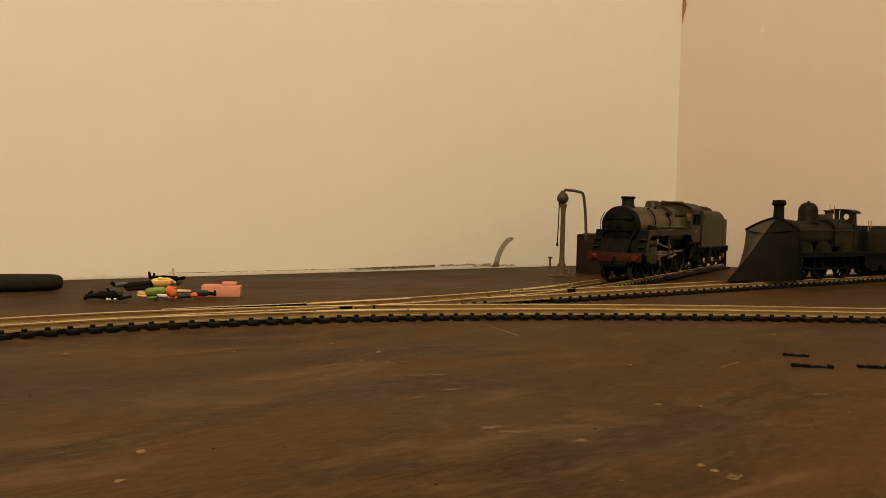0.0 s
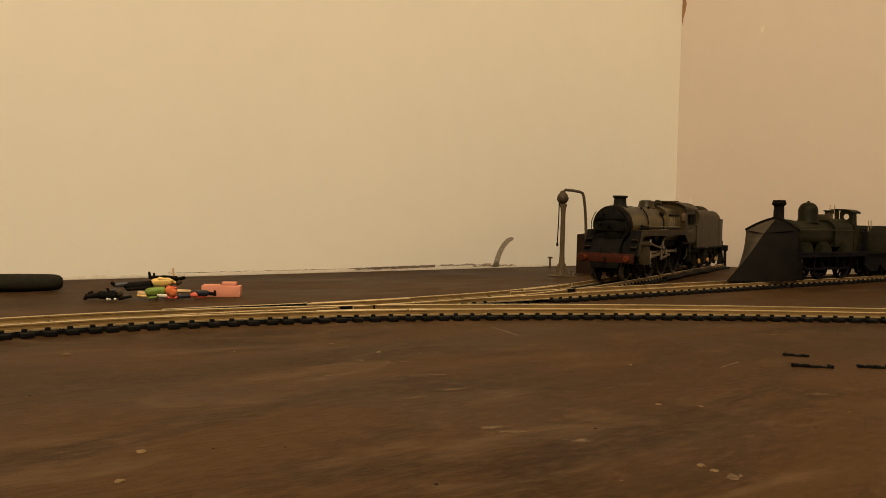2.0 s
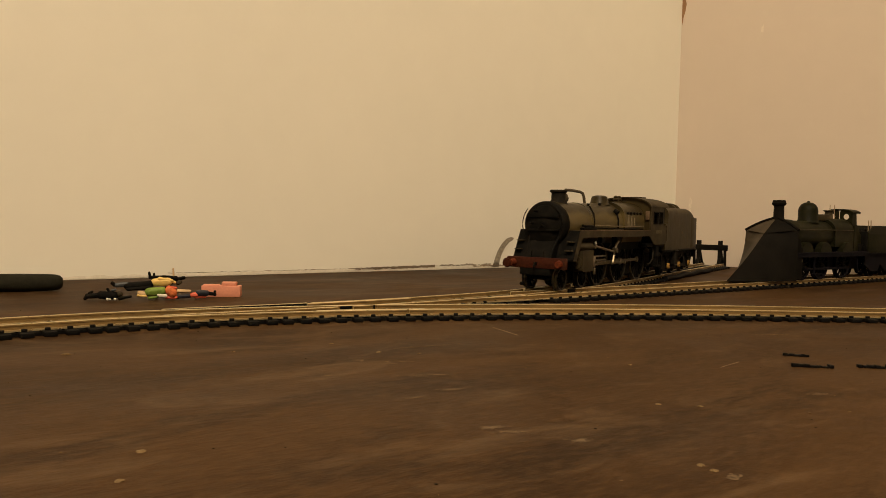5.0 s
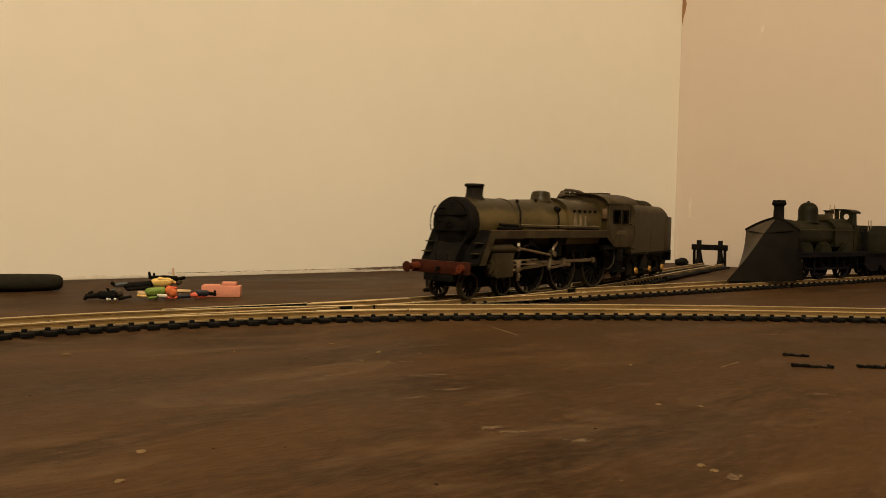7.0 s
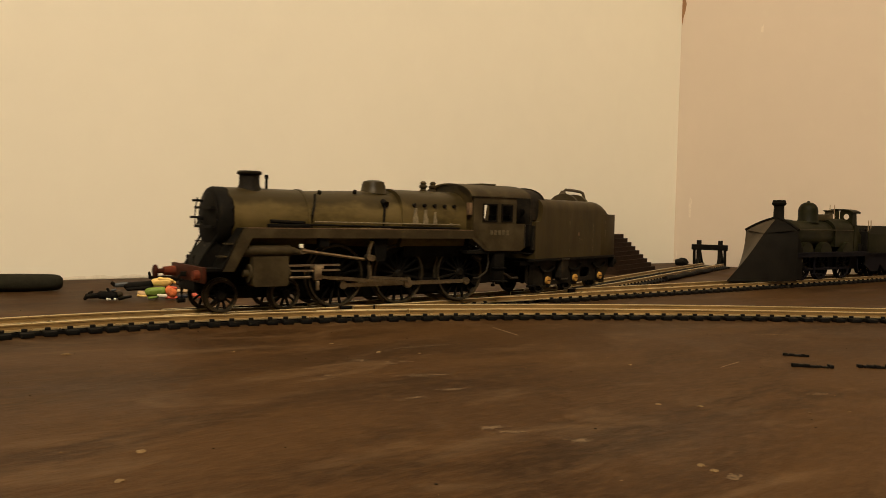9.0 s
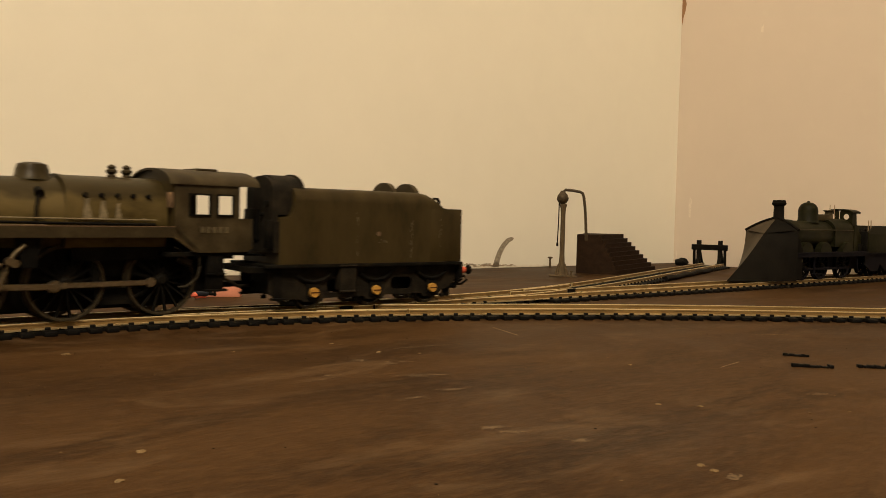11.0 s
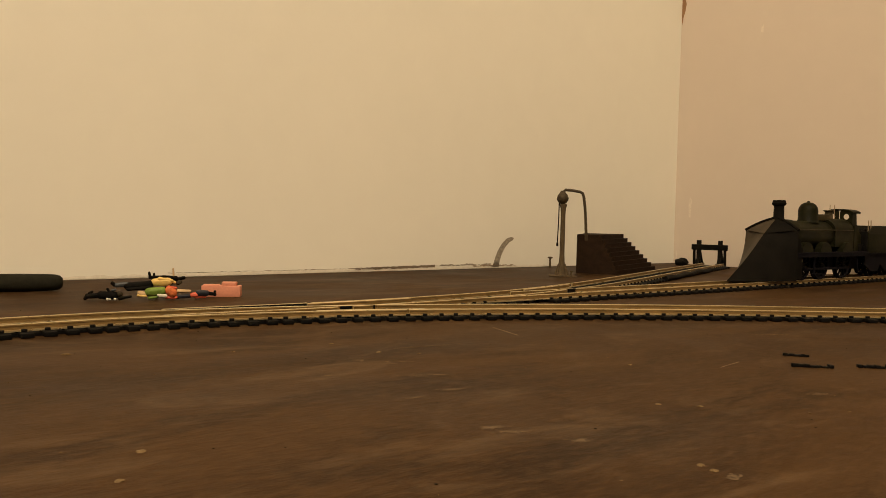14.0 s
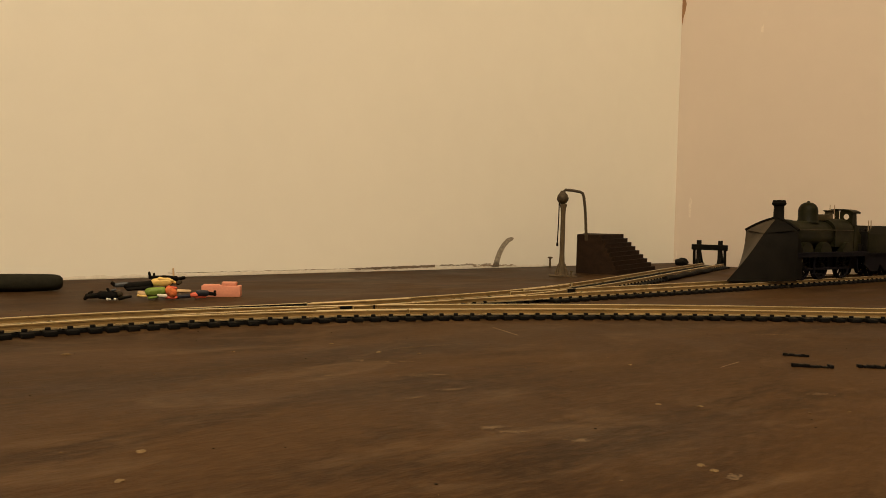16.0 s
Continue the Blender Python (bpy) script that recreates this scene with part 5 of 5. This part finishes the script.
def build_heap():
    doll([("black", -17.6, 1.0, -16.9, 2.6, 0.8, 0.75), ("black", -16.6, 2.0, -11.2, 2.5, 1.0, 1.4), ("black", -16.0, 3.2, -15.0, 3.8, 0.7, 0.6, 1.5), ("black", -11.2, 2.5, -5.6, 2.2, 1.9, 1.9), ("brownish", -3.8, 2.8, -3.4, 2.8, 1.4, 1.3),
          ("jeans", -6.4, 4.6, -5.2, 4.9, 0.6, 0.5), ("black", -3.4, 1.0, 1.0, 1.9, 0.8, 0.6, -1.2), ("black", -8.6, 5.2, -7.6, 3.6, 0.5, 0.6)], -0.5, "black painted toy figure lying on the board")
    doll([("black", -6.6, 7.6, -5.8, 6.7, 0.85, 0.75), ("jeans", -5.0, 6.6, -0.6, 7.0, 1.0, 1.1), ("black", -0.6, 6.3, 9.4, 7.0, 1.5, 1.7), ("black", -0.2, 4.9, 9.2, 5.6, 0.9, 1.1, -0.8),
          ("cloth_yellow", 11.2, 7.9, 16.8, 8.0, 1.75, 1.95), ("cloth_yellow", 13.0, 9.6, 18.6, 8.7, 0.7, 0.6, -1.0), ("cloth_yellow", 17.4, 8.6, 19.8, 7.7, 0.8, 0.7), ("skin", 19.8, 7.6, 20.8, 7.4, 0.6, 0.5), ("brownish", 21.2, 7.4, 21.8, 7.8, 1.1, 1.1)],
         2.0, "toy figure in yellow shirt and dark trousers, lying")
    doll([("black", 8.8, 12.0, 9.2, 9.9, 0.55, 0.6), ("black", 10.8, 11.4, 10.8, 10.4, 0.5, 0.6), ("black", 9.0, 9.9, 14.6, 9.8, 0.7, 0.9), ("black", 14.6, 9.8, 20.4, 9.4, 1.0, 1.0), ("skin", 19.4, 10.6, 19.2, 13.8, 0.45, 0.4), ("black", 20.6, 8.6, 23.8, 9.6, 0.7, 0.85), ("black", 12.0, 0.8, 20.0, 8.8, 0.7, 0.8)],
         5.0, "dark toy figure lying behind the heap with one arm raised")
    doll([("cloth_green", 8.6, 3.7, 14.2, 4.0, 1.9, 2.0), ("skin", 4.6, 3.4, 6.8, 2.7, 0.9, 1.1), ("cloth_yellow", 4.0, 2.2, 7.2, 1.9, 0.5, 0.6, -0.8), ("cloth_green", 9.0, 1.2, 12.4, 1.6, 0.9, 0.7), ("white", 12.6, 2.3, 15.8, 2.0, 0.55, 0.75, -1.6),
          ("orange", 17.4, 4.4, 18.6, 3.2, 2.0, 2.2, -0.6), ("bright_red", 17.0, 5.6, 20.2, 5.4, 1.0, 0.6, -0.6), ("bright_red", 16.2, 1.2, 20.0, 1.2, 0.8, 1.0, -0.6), ("skin", 20.8, 4.0, 26.2, 3.9, 0.85, 0.7)],
         -0.8, "toy figure in green top and red skirt lying on its back")
    doll([("blue_black", 20.8, 1.3, 26.2, 1.6, 0.95, 0.9), ("bright_red", 27.2, 2.0, 29.4, 2.2, 1.1, 1.2), ("blue_black", 30.2, 2.9, 33.6, 2.8, 1.5, 1.4), ("black", 34.0, 2.8, 36.8, 2.3, 0.9, 0.7), ("black", 37.4, 2.0, 37.4, 3.6, 0.75, 0.6), ("bright_red", 29.0, 1.0, 33.0, 1.0, 0.7, 0.6)],
         0.0, "toy figure in red top and dark trousers, lying")
    rnd = random.Random(11)
    for x, y, r in ((-147.4, 352.4, 0.62), (-144.3, 353.0, 0.6), (-146.0, 351.8, 0.4)):
        bm = BM()
        bmesh.ops.create_icosphere(bm, subdivisions=2, radius=r)
        ob = part("bead", bm, M["white"])
        ob.matrix_world = mm(x, y, r + rnd.uniform(0, 0.6))
        tagged(ob, "tiny white bead beside the toy figures", "bead", "white beads")
    bm = BM()
    box(bm, -9.0, 9.0, -3.4, 3.4, 0, 5.3, 0.3)
    box(bm, 0.2, 7.0, -2.6, 2.6, 5.2, 7.0, 0.3)
    box(bm, -8.6, -1.0, -2.2, 2.4, 5.2, 5.7, 0.2)
    ob = part("plastic_block", bm, M["pink"])
    ob.matrix_world = mm(-105.7, 384, 0, 7)
    tagged(ob, "salmon pink moulded plastic block with raised top", "block")


build_water_crane()
build_nail()
build_steps()
build_buffer_stop()
build_shade_strip()
build_roll()
build_heap()

# ---- marks on the walls and on the board ----


def smear(outline, material, m, name, label, parent=None):
    """A thin ragged coat of paint or dirt, in millimetres of its surface."""
    bm = BM()
    v = [bm.verts.new((x, y, 0)) for x, y in outline]
    g = bmesh.ops.extrude_face_region(bm, geom=[bm.faces.new(v)])
    for q in g["geom"]:
        if isinstance(q, bmesh.types.BMVert):
            q.co.z += 0.03
    ob = part(name, bm, M[material], parent)
    ob.matrix_world = m
    return tagged(ob, label, name.replace("_", " "), kind="structure")


def ragged(x0, x1, lo, hi, n, seed, jag):
    """A long strip with uneven edges."""
    rnd = random.Random(seed)
    xs = np.linspace(x0, x1, n)
    top = [(x, hi(x) + rnd.uniform(-jag, jag)) for x in xs]
    bottom = [(x, lo(x) + rnd.uniform(-jag, jag) * 0.6) for x in xs[::-1]]
    return bottom + top


NORTH = mm(*CORNER, 0, WALL_DIR) @ Matrix.Translation((0, -0.0002, 0)) @ Matrix.Rotation(radians(90), 4, "X")
EAST = mm(*CORNER, 0, WALL_DIR) @ Matrix.Translation((-0.0002, 0, 0)) @ Matrix.Rotation(radians(-90), 4, "Z") @ Matrix.Rotation(radians(90), 4, "X")
BOARD = mm(*CORNER, 0.02, WALL_DIR)

smear(ragged(-620, -366, lambda x: 0.2, lambda x: 2.2 + (x + 366) * 0.002, 60, 1, 0.5), "white", NORTH, "paint_edge", "bare white strip along the foot of the wall")
smear(ragged(-505, -452, lambda x: 2.3, lambda x: 2.5, 40, 2, 0.2), "stain_pale", NORTH, "brush_mark", "thin dark brush line above the board")
smear(ragged(-452, -372, lambda x: 2.2, lambda x: 2.4, 50, 12, 0.3), "scuff", NORTH, "brush_mark", "thin dark brush line above the board")
smear(ragged(-372, -300, lambda x: 0.9 + (x + 372) * 0.010, lambda x: 2.7 + (x + 372) * 0.012, 50, 3, 0.22), "stain", NORTH, "brush_mark", "dark brown brush mark at the wall's foot")
smear(ragged(-300, -243, lambda x: 2.6, lambda x: 3.4 + 0.4 * math.sin(x * 0.3), 60, 4, 0.45), "stain_pale", NORTH, "brush_mark", "ragged dark brush mark at the wall's foot")
smear(ragged(-372, -165, lambda x: 0.2, lambda x: 1.4, 70, 5, 0.7), "white", NORTH, "paint_edge", "patchy white edge under the brush marks")
smear(ragged(-262, -215, lambda x: 1.4, lambda x: 2.2, 30, 6, 0.5), "scuff", NORTH, "brush_mark", "faint dirty patch at the wall's foot")
smear([(-242.5, 0.6), (-234.5, 0.9), (-233.6, 5.0), (-231.8, 10.5), (-228.4, 16.0), (-223.6, 20.6), (-219.4, 22.4), (-218.2, 24.2), (-221.0, 25.2), (-226.0, 24.0), (-231.0, 20.2), (-235.6, 14.4), (-238.6, 8.4), (-240.0, 4.0)], "stain_pale", NORTH, "charcoal_smear", "curved grey smear on the wall")
smear([(-242.0, 0.4), (-234.2, 0.5), (-233.8, 3.6), (-236.6, 4.6), (-240.0, 4.2)], "stain", NORTH, "charcoal_smear", "dark foot of the curved smear")
smear([(0.3, 300), (0.3, 238), (1.0, 234), (2.0, 241), (4.2, 248), (5.2, 254), (3.8, 259), (3.4, 300)], "brown_stain", EAST, "damp_stain", "brown drip stain in the wall corner")
smear([(85, 214), (87.5, 213), (88, 220), (86, 221)], "brown_faint", EAST, "damp_stain", "faint brown spot on the wall")
smear([(16, 46), (18, 45), (19, 62), (17, 66), (15.4, 58)], "brown_faint", EAST, "damp_stain", "faint brown spot on the wall")
smear([(2.6, 1), (4.2, 1), (4.4, 11), (3.2, 12)], "brown_faint", EAST, "damp_stain", "faint brown spot low on the wall")


def blob(x, y, a, b, turn, seed, n=16, jag=0.35):
    rnd = random.Random(seed)
    c, s = math.cos(radians(turn)), math.sin(radians(turn))
    out = []
    for k in range(n):
        t = k * math.tau / n
        q = 1 + rnd.uniform(-jag, jag)
        u, v = a * q * math.cos(t), b * q * math.sin(t)
        out.append((x + u * c - v * s, y + u * s + v * c))
    return out


SPECKS = [(-533.6, -296.5, 0.55, 0.5), (-631.6, -350.3, 0.85, 0.8), (-526.7, -376.9, 0.7, 0.6), (-520.3, -383.4, 0.75, 0.6), (-638.9, -363.5, 0.8, 0.6), (-557.7, -408.8, 0.7, 0.7), (-558.4, -411.8, 0.8, 0.7), (-619.6, -248.1, 1.3, 0.8), (-578.8, -266.6, 0.5, 0.5), (-492.9, -341.9, 0.6, 0.5), (-547, -268.3, 0.9, 0.5), (-542.9, -288.7, 0.9, 0.6)]
for i, (x, y, a, b) in enumerate(SPECKS):
    bm = BM()
    bmesh.ops.create_icosphere(bm, subdivisions=3, radius=1)
    for v in bm.verts:
        q = 1 + 0.3 * noise.noise(v.co * 1.3 + Vector((i, 0, 0)))
        v.co = Vector((v.co.x * a * q, v.co.y * b * q, max(v.co.z, 0) * 0.36 * a * q))
    ob = part("paint_speck", bm, M["speck"])
    ob.matrix_world = BOARD @ mm(x, y)
    tagged(ob, "small dried cream paint speck on the board", "paint speck", kind="structure")
SCUFFS = [(-554.9, -296.8, 2.0, 0.7, -30), (-554.2, -297.5, 1.6, 0.5, 50), (-549.4, -303.2, 1.7, 0.5, 60), (-550.2, -305.4, 1.5, 0.45, -35), (-545.4, -304.4, 2.1, 0.6, -40), (-553.4, -322.7, 3.4, 1.6, -30), (-548.6, -324.6, 2.2, 0.6, -30), (-571.3, -371.2, 2.6, 1.4, -30), (-570.3, -375.7, 2.4, 0.9, -40), (-572.9, -310.8, 1.0, 0.6, 0), (-556.5, -340.4, 2.4, 1.1, -20), (-568.7, -342.5, 1.8, 0.9, 0), (-479.0, -257.0, 6.5, 1.2, -30), (-524, -287.2, 11, 0.9, -6), (-558.6, -415.6, 1.6, 1.0, 0), (-563.2, -387.3, 2.2, 1.0, -20), (-396.5, -330.8, 7, 1.0, -30), (-484, -391.8, 3.0, 1.2, -30)]


def dusty(x, y, a, b, turn, seed):
    """A scuff made of many small chalky flecks, thick in the middle and thin at the edge."""
    rnd = random.Random(seed)
    bm = BM()
    c, d = math.cos(radians(turn)), math.sin(radians(turn))
    for k in range(int(26 + 9 * a)):
        u, v = rnd.gauss(0, 0.5) * a, rnd.gauss(0, 0.5) * b
        ring = [bm.verts.new((px, py, 0.012 + 0.0016 * k)) for px, py in blob(x + u * c - v * d, y + u * d + v * c, rnd.uniform(0.15, 0.65), rnd.uniform(0.1, 0.3), turn + rnd.uniform(-40, 40), rnd.random(), 7, 0.4)]
        bm.faces.new(ring)
    ob = part("scuff_mark", bm, M["scuff_chalk"])
    ob.matrix_world = BOARD
    return tagged(ob, "pale scuffed patch in the brown paint", "scuff mark", kind="structure")


for i, (x, y, a, b, r) in enumerate(SCUFFS):
    dusty(x, y, a, b, r, 50 + i)
smear([(19.1, 296.4), (26.8, 277.8), (27.0, 278.30), (19.3, 296.90)], "scuff", mm(0, 0, 0.02), "scratch", "pale scratch across the board")
smear([(79.0, 224.8), (87.9, 234.7), (88.1, 235.20), (79.2, 225.30)], "scuff", mm(0, 0, 0.02), "scratch", "short pale scratch in the brown paint")


def build_grit():
    """Dust and crumbs scattered over the board."""
    rnd = random.Random(21)
    for tone, count in (("speck", 70), ("sleeper", 60)):
        bm = BM()
        for _ in range(count):
            r = rnd.uniform(0.08, 0.22)
            y = rnd.uniform(110, 420)
            x = rnd.uniform(-0.55, 0.55) * y
            bmesh.ops.create_icosphere(bm, subdivisions=1, radius=r, matrix=Matrix.Translation((x, y, r * 0.4)) @ Matrix.Diagonal((rnd.uniform(0.7, 2.0), rnd.uniform(0.7, 1.6), 0.6, 1)))
        tagged(part("grit", bm, M[tone]), "loose crumbs of dust scattered on the board", "grit", kind="stuff")


build_grit()


def build_scraps():
    """Three torn bits of black plastic on the bare board."""
    for x, y, w, d, turn, seed in ((110.2, 247.6, 3.2, 1.5, -20, 1), (106.8, 228.6, 5.0, 2.2, -6, 2), (125.6, 229.6, 4.6, 2.0, -8, 3)):
        rnd = random.Random(seed)
        bm = BM()
        for k in range(7):
            u = -w + 2 * w * k / 6
            box(bm, u - rnd.uniform(0.5, 1.0), u + rnd.uniform(0.5, 1.0), -d * rnd.uniform(0.2, 0.6), d * rnd.uniform(0.2, 0.6), 0, rnd.uniform(0.5, 1.1), 0.1)
        ob = part("plastic_scrap", bm, M["sleeper"])
        ob.matrix_world = mm(x, y, 0, turn)
        tagged(ob, "torn scrap of black plastic lying on the board", "scrap", "black plastic scraps")


build_scraps()


def motions():
    move_engine(engine, engine_wheels, engine_rods)
    move_tender(tender, tender_wheels)


motions()
